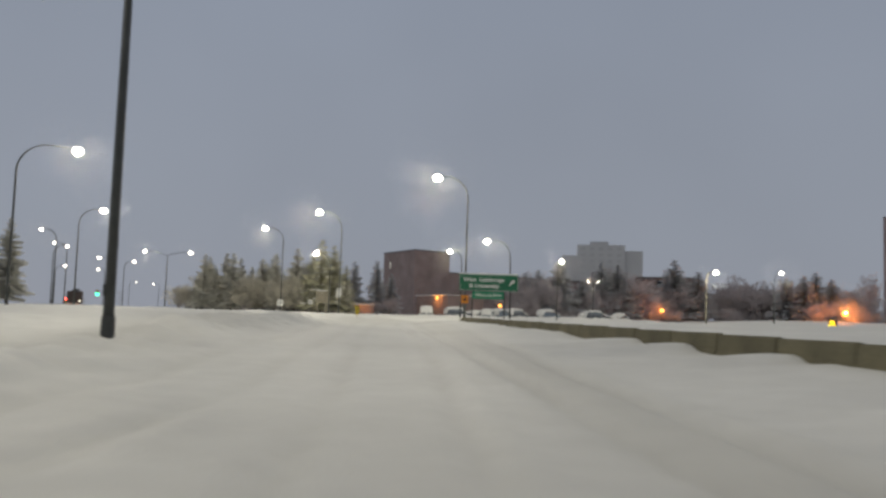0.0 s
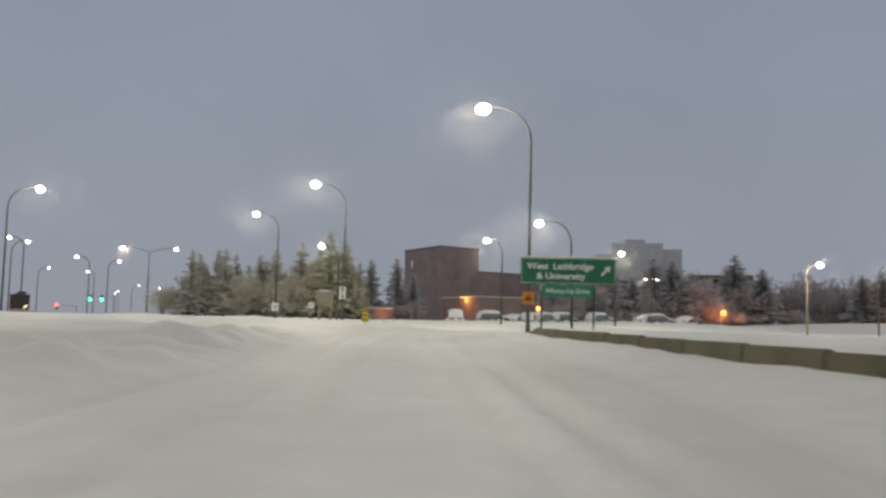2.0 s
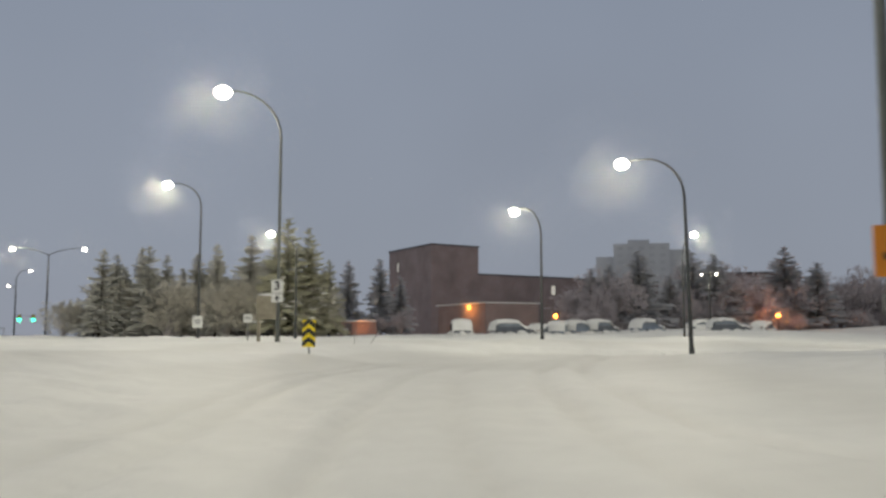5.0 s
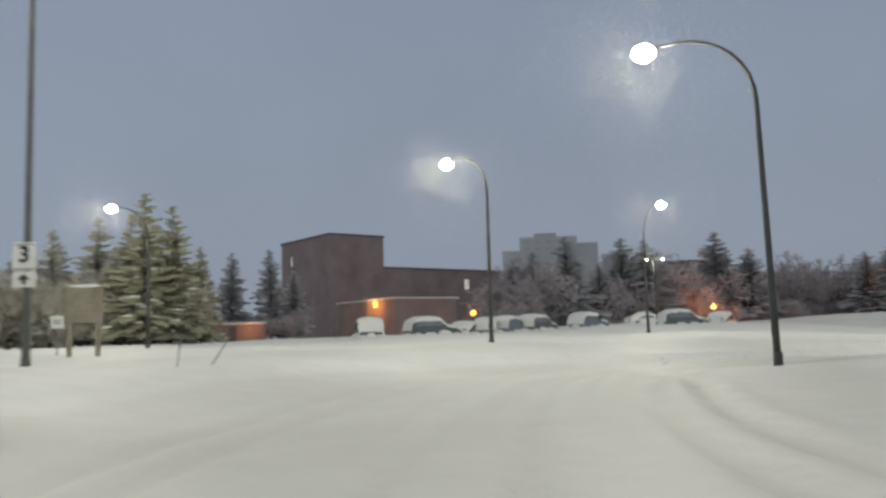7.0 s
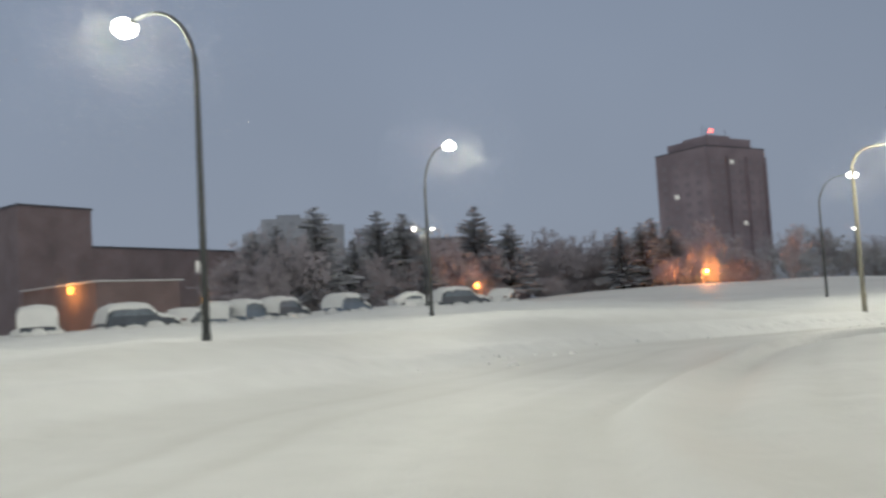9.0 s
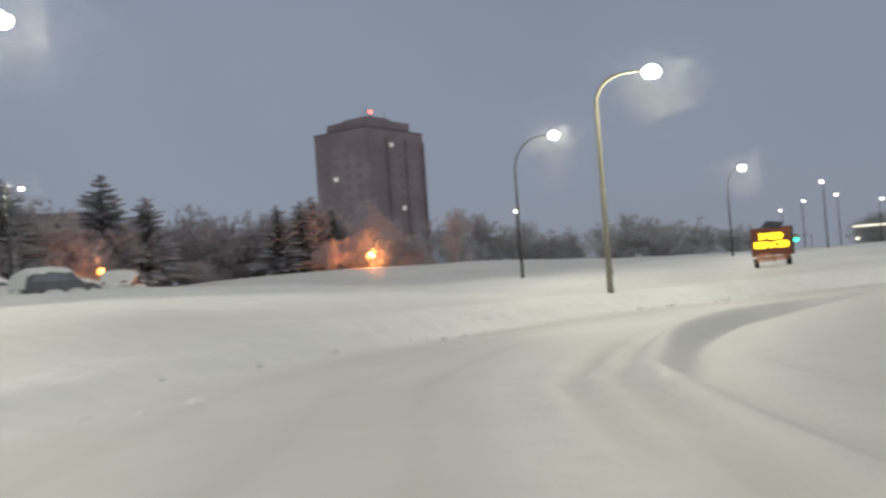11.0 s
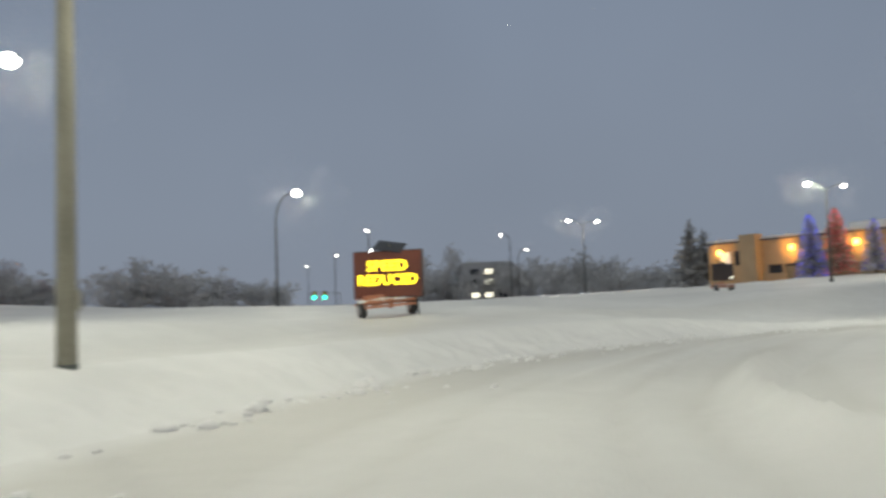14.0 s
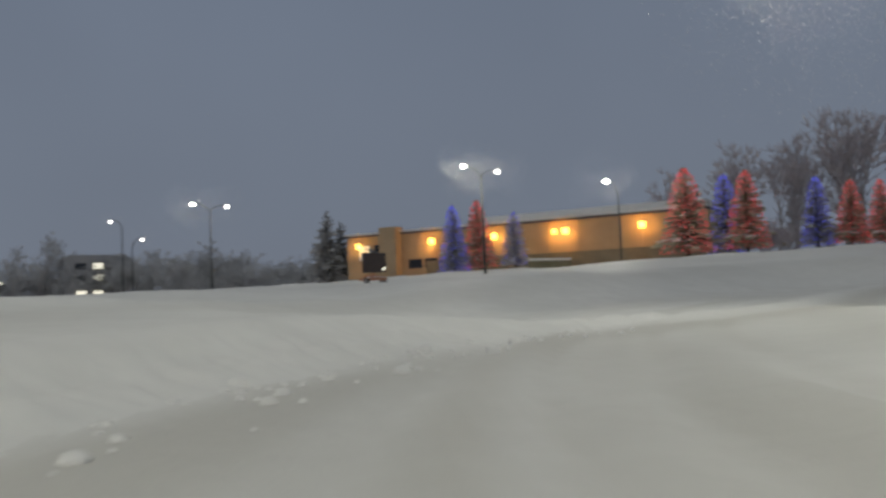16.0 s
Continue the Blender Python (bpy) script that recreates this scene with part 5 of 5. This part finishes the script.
bares = [bare_kind(k, 0.85, "bare trees", "leafless tree in snow, paled for haze") for k in (51, 52)]
bushes = [bare_kind(k, 1.1, "bare shrubs", "dense leafless shrub with twigs paled for haze") for k in (61, 62, 63)]
# across the field the twigs are whiter still, with haze in their colour
far_bares = [bare_kind(k, 0.85, "bare trees across the field", "leafless tree across a snowy field, whitened for haze", TWIGS_PALE) for k in (71, 72)]
far_bushes = [bare_kind(k, 1.1, "bare shrubs across the field", "leafless shrub across a snowy field, whitened for haze", TWIGS_PALE) for k in (81, 82)]
rg = random.Random(5)
# thicket behind the parking lot and along to the tower
for k in range(72):
    f = k / 71
    x = 7 + 108 * f + rg.uniform(-2, 2)
    y = 138 + 52 * min(1, f * 1.7) + rg.uniform(-5, 6)
    tall = rg.uniform(3.6, 8.5) + 2.0 * (0.2 < f < 0.75) + (rg.uniform(1.5, 4.5) if rg.random() < 0.22 else 0)
    plant(bushes[k % 3], x, y, gz(x, y) + tall, 200 + k, rg.uniform(0.95, 1.35))
# low growth along its foot
for k in range(44):
    f = k / 43
    x = 9 + 106 * f + rg.uniform(-1.5, 1.5)
    y = 134.5 + 50 * min(1, f * 1.7) + rg.uniform(-2, 2)
    plant(bushes[k % 3], x, y, gz(x, y) + rg.uniform(1.8, 3.8), 700 + k, rg.uniform(1.5, 2.0), base=gz(x, y) - 0.9)
for k in range(20):
    x, y = 22 + 98 * k / 19 + rg.uniform(-2, 2), 182 + rg.uniform(-4, 14)
    plant(bares[k % 2], x, y, gz(x, y) + rg.uniform(7.5, 14.5), 300 + k, rg.uniform(0.8, 1.1))
# lit by the amber lamp posts, and round the foot of the tower
for k, (x, y, h) in enumerate(((42.6, 160.5, 4.5), (46.0, 161.0, 5.0), (48.5, 158.5, 3.2), (40.5, 158.5, 3.5), (87.5, 174.0, 5.5), (91.5, 175.5, 6.0), (95.0, 174.5, 4.2), (98.5, 177.0, 4.6), (84.5, 171.5, 4.5))):
    plant(bushes[k % 3], x, y, gz(x, y) + h, 620 + k, 1.2)
for k in range(16):
    x, y = 122 + 5.2 * k, 232 - 3.4 * k + rg.uniform(-4, 4)
    plant(bares[k % 2], x, y, gz(x, y) + rg.uniform(8, 15) * (1.0 if k < 11 else 0.6), 640 + k, rg.uniform(1.0, 1.3))
# brush among the spruces beside the road
brush = [bare_kind(k, 1.1, "brush among the spruces", "dense olive-grey brush between spruces, paled for haze", TWIGS_OLIVE) for k in (91, 92)]
for k in range(30):
    f = k / 29
    x, y = -52 + 29 * f + rg.uniform(-0.8, 0.8), 96.5 + rg.uniform(-2.5, 6)
    plant(brush[k % 2], x, y, gz(x, y) + rg.uniform(4.6, 8.2) * (0.7 + 0.3 * min(1, f * 5)), 330 + k, rg.uniform(0.95, 1.25), base=gz(x, y) - 0.7)
for k in range(6):
    x, y = -36 + 3.4 * k, 137 + rg.uniform(-2, 2)
    plant(bushes[k % 3], x, y, gz(x, y) + rg.uniform(2.5, 4.5), 360 + k, 1.2)
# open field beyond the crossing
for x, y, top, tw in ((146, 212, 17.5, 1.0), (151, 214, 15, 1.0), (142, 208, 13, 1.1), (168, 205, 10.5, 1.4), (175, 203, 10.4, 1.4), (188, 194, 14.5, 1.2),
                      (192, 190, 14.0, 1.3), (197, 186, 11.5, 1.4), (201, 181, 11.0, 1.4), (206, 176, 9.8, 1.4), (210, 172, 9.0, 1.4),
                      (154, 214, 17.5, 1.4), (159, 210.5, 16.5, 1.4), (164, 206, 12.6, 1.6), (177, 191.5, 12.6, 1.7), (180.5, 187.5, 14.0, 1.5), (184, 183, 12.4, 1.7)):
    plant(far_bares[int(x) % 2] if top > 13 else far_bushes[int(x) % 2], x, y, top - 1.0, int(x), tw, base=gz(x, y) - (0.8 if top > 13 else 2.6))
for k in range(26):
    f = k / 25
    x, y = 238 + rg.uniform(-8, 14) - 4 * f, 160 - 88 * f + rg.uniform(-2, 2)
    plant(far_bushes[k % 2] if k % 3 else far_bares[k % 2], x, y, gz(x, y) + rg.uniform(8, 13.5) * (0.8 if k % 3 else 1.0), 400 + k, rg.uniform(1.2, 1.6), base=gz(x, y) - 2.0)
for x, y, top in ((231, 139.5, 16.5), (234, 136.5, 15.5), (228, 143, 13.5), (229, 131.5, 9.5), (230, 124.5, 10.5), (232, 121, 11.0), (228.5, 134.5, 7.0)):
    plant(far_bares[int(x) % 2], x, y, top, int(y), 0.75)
# tall trees behind the lit spruces
for x, y, top in ((166, 22, 20.0), (163, 16, 18.5), (170, 28, 17.0), (160, 8, 23.5), (163, 3, 23.5), (158, -2, 22.5), (168, 11, 21.0), (158, -8, 21.0)):
    plant(bares[int(x) % 2], x, y, top, int(x * y), 0.95)
for k in range(9):
    x, y = 152 + rg.uniform(-2, 5), 26 - 4.2 * k
    plant(bushes[k % 3], x, y, gz(x, y) + rg.uniform(3.5, 6.5), 500 + k, 1.3)
for p in bares + bushes + brush + far_bares + far_bushes:
    for o in list(p.children_recursive) + [p]:
        bpy.data.objects.remove(o)


# ---- buildings ----
def wall_box(ob, name, c, u, v, lu, lv, z0, z1, mat, label=""):
    """A block from corner c along the level directions u and v."""
    s = Shape()
    pts = [(c[0] + u[0] * a + v[0] * b, c[1] + u[1] * a + v[1] * b) for a, b in ((0, 0), (lu, 0), (lu, lv), (0, lv))]
    s.add([(x, y, z0) for x, y in pts] + [(x, y, z1) for x, y in pts], [(3, 2, 1, 0), (4, 5, 6, 7), (0, 1, 5, 4), (1, 2, 6, 5), (2, 3, 7, 6), (3, 0, 4, 7)])
    return part(name, s, mat, ob, label)


def on_wall(ob, c, u, along_u, z, w, h, out, lit=False, label="", deep=0.10):
    """A framed window on the face that runs from c along u; out is the outward direction."""
    x, y = c[0] + u[0] * along_u, c[1] + u[1] * along_u
    turn = math.degrees(math.atan2(u[1], u[0]))
    s = 1 if (Vector((u[1], -u[0])).dot(Vector(out[:2])) > 0) else -1
    m = pose(x + out[0] * 0.03, y + out[1] * 0.03, z, 0, 0, turn + (0 if s > 0 else 180))
    fr = Shape()
    for px, pz, sx, sz in ((0, h / 2, w + 0.12, 0.09), (0, -h / 2, w + 0.12, 0.09), (-w / 2, 0, 0.09, h), (w / 2, 0, 0.09, h)):
        fr.box((px, -0.02, pz), (sx, deep, sz))
    win = part("window", fr, METAL_TRIM, ob, at=m)
    part("pane", Shape().box((0, 0.0, 0), (w - 0.06, 0.03, h - 0.06)), WINDOW_DIM if lit else GLASS_DARK, win, "warm lit window pane" if lit else "dark window pane")


UL, UR = (-0.55, 0.835), (0.787, 0.617)
OUT_L, OUT_R = (-0.835, -0.55), (0.617, -0.787)
block = thing("brick_building", "dark brick institutional building with a tall windowless block", "building", pose(0, 0, 0))
C0 = (-16.2, 159.0)
R0 = (C0[0] + UR[0] * 10.5, C0[1] + UR[1] * 10.5)
wall_box(block, "wall", C0, UR, UL, 10.5, 18.2, -1, 16.95, BRICK, "tall windowless brick block")
wall_box(block, "wall", R0, UR, UL, 48, 14, -1, 11.8, BRICK, "long lower brick wing")
AL, AR = (-0.49, 0.872), (0.872, 0.49)
AOUT = (-0.872, -0.49)
A0 = (-4.9, 121.3)
wall_box(block, "wall", A0, AR, AL, 8.3, 16, -1, 4.9, BRICK_RED, "low brick entrance annex")
for c, lu, lv, z in ((C0, 10.5, 18.2, 16.95), (R0, 48, 14, 11.8)):
    wall_box(block, "parapet_cap", (c[0] - 0.15 * UR[0] - 0.15 * UL[0], c[1] - 0.15 * UR[1] - 0.15 * UL[1]), UR, UL, lu + 0.3, lv + 0.3, z + 0.002, z + 0.28, METAL_TRIM, "dark metal parapet cap")
wall_box(block, "snow_edge", (A0[0] - 0.3 * AR[0] - 0.3 * AL[0], A0[1] - 0.3 * AR[1] - 0.3 * AL[1]), AR, AL, 8.9, 16.6, 4.904, 5.02, SNOW_CAP, "line of snow along the annex roof")
for z in (13.7, 9.4, 6.0):
    on_wall(block, C0, UL, 14.0, z, 0.7, 1.8, OUT_L, lit=z > 9, label="")
on_wall(block, R0, UR, 18.2, 9.4, 1.2, 1.9, OUT_R, lit=True)


def wall_lamp(x, y, z, out, lens, watts, colour, label, size=1.0):
    ob = thing("wall_lamp", label, "wall lamp", pose(x, y, z, 0, 0, math.degrees(math.atan2(out[1], out[0])) + 90), "lamps on the walls")
    part("housing", Shape().box((0, -0.16, 0.38 * size), (0.84 * size, 0.40, 0.12 * size)), HEAD_GREY, ob, bevel=0.03)
    part("lens", Shape().box((0, -0.24, -0.06 * size), (0.72 * size, 0.26, 0.66 * size)), lens, ob, "glowing lamp lens", bevel=0.06)
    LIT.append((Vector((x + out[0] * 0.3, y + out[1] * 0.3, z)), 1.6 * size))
    point_light("wall_light", x + out[0] * 1.0, y + out[1] * 1.0, z - 0.1, watts, colour, 0.3)


wall_lamp(A0[0] + AL[0] * 4.6 + AOUT[0] * 0.05, A0[1] + AL[1] * 4.6 + AOUT[1] * 0.05, 4.45, AOUT, LAMP_AMBER, AMBER_W * 0.3, (1.0, 0.38, 0.08), "amber lamp on a brick annex wall")
amber_lamp(5.6, 145.5, 3.5, "low lamp post with a small amber light", AMBER_W * 0.3)

shed = thing("shed", "low red brick shed with snow on its roof", "shed", pose(-25.5, 134.6, gz(-25.5, 134.6), 0, 0, 8))
part("wall", Shape().box((0, 0, 1.0), (6.4, 3.0, 2.4)), BRICK_RED, shed)
part("door", Shape().box((-1.0, -1.52, 0.95), (0.95, 0.05, 2.0)), METAL_TRIM, shed)
part("snow_cap", Shape().box((0, 0, 2.33), (6.6, 3.2, 0.24)), SNOW_CAP, shed, bevel=0.08)

wall_lamp(-24.2, 132.95, gz(-25.5, 134.6) + 1.75, (0.14, -0.99), LAMP_AMBER, AMBER_W * 0.07, (1.0, 0.36, 0.10), "small amber lamp on a red shed wall", 0.2)

hall = thing("brick_hall", "red brick hall behind bare trees", "building", pose(0, 0, 0))
H0 = (42.0, 187.5)
wall_box(hall, "wall", H0, (0.97, -0.24), (0.24, 0.97), 15, 16, 0, 13.2, BRICK_RED)
wall_box(hall, "parapet_cap", (41.8, 187.3), (0.97, -0.24), (0.24, 0.97), 15.4, 16.4, 13.202, 13.5, METAL_TRIM)
for k in range(3):
    for z in (4.5, 8.2, 11.6):
        on_wall(hall, H0, (0.97, -0.24), 2.5 + 4.2 * k, z, 1.6, 1.8, (-0.24, -0.97))

# apartment tower
tower = thing("apartment_tower", "dark brown apartment tower with red roof beacons", "building", pose(147.1, 245.2, 0, 0, 0, 14) @ Matrix.Diagonal((0.897, 0.897, 0.897, 1)))
part("wall", Shape().box((0, 0, 21.6), (26.0, 20.0, 45.2)), TOWER_WALL, tower)
part("wall", Shape().box((0, 0, 45.8), (19.0, 16.0, 3.2)), TOWER_WALL, tower, "set-back upper storey")
part("penthouse", Shape().box((-1.0, 0, 48.1), (9.5, 10.0, 1.4)), TOWER_WALL, tower, "roof machine room")
part("parapet_cap", Shape().box((0, 0, 44.3), (26.3, 20.3, 0.2)), METAL_TRIM, tower)
for x in (-3.2,):
    mast = part("beacon_mast", Shape().tube([(x, -4, 48.7), (x, -4, 50.0)], [0.08, 0.06], 6), STEEL_DARK, tower)
    part("beacon", Shape().blob((x, -4, 50.3), (0.55, 0.55, 0.5), 8, 6), LAMP_RED, mast, "glowing red beacon", smooth=True)
for x, y, h in ((-6.5, -5, 2.6), (-5.6, -3, 3.4), (3.0, -4, 2.2)):
    part("antenna", Shape().tube([(x, y, 47.3), (x, y, 48.7 + h)], [0.10, 0.05], 6), STEEL_DARK, tower)
wf = Shape().box((0, 0, 0), (1.9, 0.12, 1.5)).mesh("window", TOWER_WALL)
wp = Shape().box((0, -0.05, 0), (1.7, 0.06, 1.3)).mesh("pane", GLASS_TOWER)
wq = Shape().box((0, -0.05, 0), (1.7, 0.06, 1.3)).mesh("pane", WINDOW_DIM)
for fl in range(13):
    for k in range(6):
        w = part("window", wf, None, tower, at=pose(-10.5 + 4.2 * k, -10.03, 3.2 + 3.05 * fl))
        lit = (fl, k) in ((12, 2), (6, 3))
        part("pane", wq if lit else wp, None, w, "warm lit window pane" if lit else "")
    for k in range(4):
        w = part("window", wf, None, tower, at=pose(-13.03, 6.6 - 4.4 * k, 3.2 + 3.05 * fl, 0, 0, -90))
        part("pane", wq if (fl, k) == (9, 1) else wp, None, w)
for k in range(4):
    part("wall_fin", Shape().box((-12.6 + 8.4 * k, -10.35, 21), (0.35, 0.7, 41)), TOWER_WALL, tower, "vertical wall fin")

pale = thing("high_rise", "distant stepped high-rise block, paled towards the sky for haze", "building", pose(50, 385, 0, 0, 0, -6))
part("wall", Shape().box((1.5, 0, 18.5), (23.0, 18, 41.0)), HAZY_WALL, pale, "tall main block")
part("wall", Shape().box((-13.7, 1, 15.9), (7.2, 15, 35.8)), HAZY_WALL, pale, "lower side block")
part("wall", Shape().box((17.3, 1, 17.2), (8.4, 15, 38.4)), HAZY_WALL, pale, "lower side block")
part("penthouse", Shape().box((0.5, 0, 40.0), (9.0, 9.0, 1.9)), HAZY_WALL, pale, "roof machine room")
for fl in range(12):
    for k in range(5):
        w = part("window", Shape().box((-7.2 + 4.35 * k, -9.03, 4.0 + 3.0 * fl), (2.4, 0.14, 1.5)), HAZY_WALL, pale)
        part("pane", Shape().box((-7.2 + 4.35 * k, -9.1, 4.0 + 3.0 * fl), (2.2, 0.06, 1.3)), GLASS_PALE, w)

# long stucco building with wall lamps
BU, BO = (0.55, 0.835), (-0.835, 0.55)
BC = (177 - 0.55 * 42, 53 - 0.835 * 42)
hall2 = thing("stucco_building", "long tan stucco building lit by amber wall lamps", "building", pose(0, 0, 0))
IN = (0.835, -0.55)
B1 = (BC[0] + BU[0] * 10.5, BC[1] + BU[1] * 10.5)
wall_box(hall2, "wall", B1, BU, IN, 58.5, 18, 1, 9.4, STUCCO)
wall_box(hall2, "base_course", (B1[0] + BO[0] * 0.12, B1[1] + BO[1] * 0.12), BU, IN, 43.5, 0.5, 1, 4.9, STUCCO_BASE, "darker base course")
wall_box(hall2, "roof_edge", (B1[0] + BO[0] * 0.3, B1[1] + BO[1] * 0.3), BU, IN, 58.9, 18.6, 9.402, 9.75, METAL_TRIM, "dark metal roof edge")
wall_box(hall2, "snow_cap", (B1[0] + BO[0] * 0.2, B1[1] + BO[1] * 0.2), BU, IN, 58.7, 18.4, 9.754, 10.05, SNOW_CAP, "snow lying on the flat roof")
wall_box(hall2, "upper_roof", (B1[0] + BU[0] * 2 + IN[0] * 6, B1[1] + BU[1] * 2 + IN[1] * 6), BU, IN, 34, 11, 10.054, 11.5, SNOW_CAP, "raised roof part under deep snow")
wall_box(hall2, "pylon", (BC[0] + BU[0] * 58.5 + BO[0] * 1.6, BC[1] + BU[1] * 58.5 + BO[1] * 1.6), BU, IN, 3.2, 2.0, 1, 10.6, STUCCO, "tall entrance pylon")
for a in (62.5, 65.5):
    on_wall(hall2, BC, BU, a, 6.8, 2.2, 2.4, BO, lit=a > 64)
for a in (46.0, 49.5, 53.0, 56.0):
    on_wall(hall2, BC, BU, a, 4.6, 2.4, 1.4, BO)
for k in range(3, 12):
    wall_box(hall2, "pilaster", (BC[0] + BU[0] * (1 + 4.6 * k) + BO[0] * 0.14, BC[1] + BU[1] * (1 + 4.6 * k) + BO[1] * 0.14), BU, IN, 0.3, 0.2, 4.9, 9.4, STUCCO)
for s in (66.5, 52.8, 42.0, 32.3, 30.6, 19.4):
    wall_lamp(BC[0] + BU[0] * s + BO[0] * 0.06, BC[1] + BU[1] * s + BO[1] * 0.06, 8.0, BO, LAMP_YELLOW, AMBER_W * (0.3 if s in (32.3, 66.5) else 0.5), (1.0, 0.44, 0.07), "amber wall lamp on tan stucco", 1.25 if s != 32.3 else 0.9)

# low snowy wall before the stucco building
lw = thing("low_wall", "low dark wall with snow on top", "wall", pose(152.5, 49.5, gz(152.5, 49.5), 0, 0, -60))
part("wall_course", Shape().box((0, 0, 0.35), (6.5, 0.5, 1.0)), CONCRETE, lw, bevel=0.03)
part("snow_cap", Shape().box((0, 0, 0.98), (6.7, 0.7, 0.26)), SNOW_CAP, lw, bevel=0.1)

# houses and canopy across the crossing
house = thing("apartment_house", "distant apartment house with lit windows among trees", "building", pose(236.5, 130.3, 0, 0, 0, -62))
part("wall", Shape().box((0, 0, 5.0), (13, 9, 10)), HOUSE_WALL, house)
part("roof", Shape().sheet([(-6.6, 10.002), (6.6, 10.002), (5.6, 10.9), (-5.6, 10.9)], -4.6, 4.6), HOUSE_WALL, house)
for z in (3.0, 6.2, 8.6):
    for k in range(3):
        w = part("window", Shape().box((-3.4 + 3.4 * k, -4.53, z), (2.2, 0.12, 1.35)), METAL_TRIM, house)
        part("pane", Shape().box((-3.4 + 3.4 * k, -4.58, z), (2.0, 0.06, 1.1)), WINDOW_LIT if k == 1 or (k == 0 and z < 4) else GLASS_DARK, w, "warm lit window pane" if k == 1 else "")
canopy = thing("fuel_canopy", "distant flat canopy with lit edge over a forecourt", "canopy", pose(228.6, 151.2, gz(228, 151), 0, 0, -60))
part("roof_slab", Shape().box((0, 0, 4.6), (9.5, 7, 0.7)), SIGN_WHITE, canopy, bevel=0.05)
part("light_strip", Shape().box((0, -3.53, 4.6), (9.2, 0.06, 0.3)), WINDOW_LIT, canopy, "lit fascia strip")
for x in (-3.8, 3.8):
    part("post", Shape().box((x, 0, 2.1), (0.3, 0.3, 4.6)), STEEL_PALE, canopy)
    part("ceiling_lamp", Shape().blob((x, -2.4, 1.6), (0.5, 0.3, 0.4), 8, 5), WINDOW_LIT, canopy, "glowing lamp", smooth=True)


# ---- falling snow and lamp halos ----
FLAKE = bpy.data.materials.new("snowflake")
FLAKE.use_nodes = True
fn, fl = FLAKE.node_tree.nodes, FLAKE.node_tree.links
fn.clear()
f_out, f_mix, f_dif, f_tra = (fn.new(k) for k in ("ShaderNodeOutputMaterial", "ShaderNodeMixShader", "ShaderNodeBsdfDiffuse", "ShaderNodeBsdfTranslucent"))
f_dif.inputs["Color"].default_value = f_tra.inputs["Color"].default_value = (0.85, 0.86, 0.88, 1)
fl.new(f_dif.outputs[0], f_mix.inputs[1])
fl.new(f_tra.outputs[0], f_mix.inputs[2])
f_thin, f_clear = fn.new("ShaderNodeMixShader"), fn.new("ShaderNodeBsdfTransparent")
f_thin.inputs[0].default_value = 0.45      # partly clear, so the halos come out soft
fl.new(f_clear.outputs[0], f_thin.inputs[1])
fl.new(f_mix.outputs[0], f_thin.inputs[2])
fl.new(f_thin.outputs[0], f_out.inputs[0])


def flakes(rng, places, sizes):
    """Small four-cornered flakes, each turned its own way."""
    n = len(places)
    a = rng.normal(size=(n, 3))
    a /= np.linalg.norm(a, axis=1)[:, None]
    b = np.cross(a, rng.normal(size=(n, 3)))
    b /= np.linalg.norm(b, axis=1)[:, None]
    a, b = a * sizes[:, None], b * sizes[:, None] * 0.8
    return np.stack([places - a, places - b, places + a, places + b], 1).reshape(-1, 3)


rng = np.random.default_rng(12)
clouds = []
# flakes added round every lamp to build up its glow
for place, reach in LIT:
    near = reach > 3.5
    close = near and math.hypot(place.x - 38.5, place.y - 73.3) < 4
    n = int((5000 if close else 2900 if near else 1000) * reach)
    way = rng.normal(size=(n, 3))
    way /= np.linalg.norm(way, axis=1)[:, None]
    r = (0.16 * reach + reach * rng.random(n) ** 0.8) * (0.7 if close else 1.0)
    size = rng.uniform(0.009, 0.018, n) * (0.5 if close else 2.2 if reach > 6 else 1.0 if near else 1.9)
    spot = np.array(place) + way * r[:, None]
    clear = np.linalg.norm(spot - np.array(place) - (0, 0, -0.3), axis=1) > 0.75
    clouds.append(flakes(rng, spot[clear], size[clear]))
n = 9000
open_air = np.stack([rng.uniform(-60, 110, n), rng.uniform(-50, 130, n), rng.uniform(2.4, 14, n)], 1)
clouds.append(flakes(rng, open_air, rng.uniform(0.005, 0.010, n)))
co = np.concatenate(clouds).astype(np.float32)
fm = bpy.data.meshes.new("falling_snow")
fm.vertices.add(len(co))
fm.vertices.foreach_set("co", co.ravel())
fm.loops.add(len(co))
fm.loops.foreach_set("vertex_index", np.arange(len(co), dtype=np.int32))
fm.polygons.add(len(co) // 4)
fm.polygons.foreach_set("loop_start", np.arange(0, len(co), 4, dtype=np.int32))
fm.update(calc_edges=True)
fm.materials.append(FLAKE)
tagged(new("falling_snow", fm), "drifting snowflakes, massed round the lamps to make their halos", "falling snow", kind="stuff")
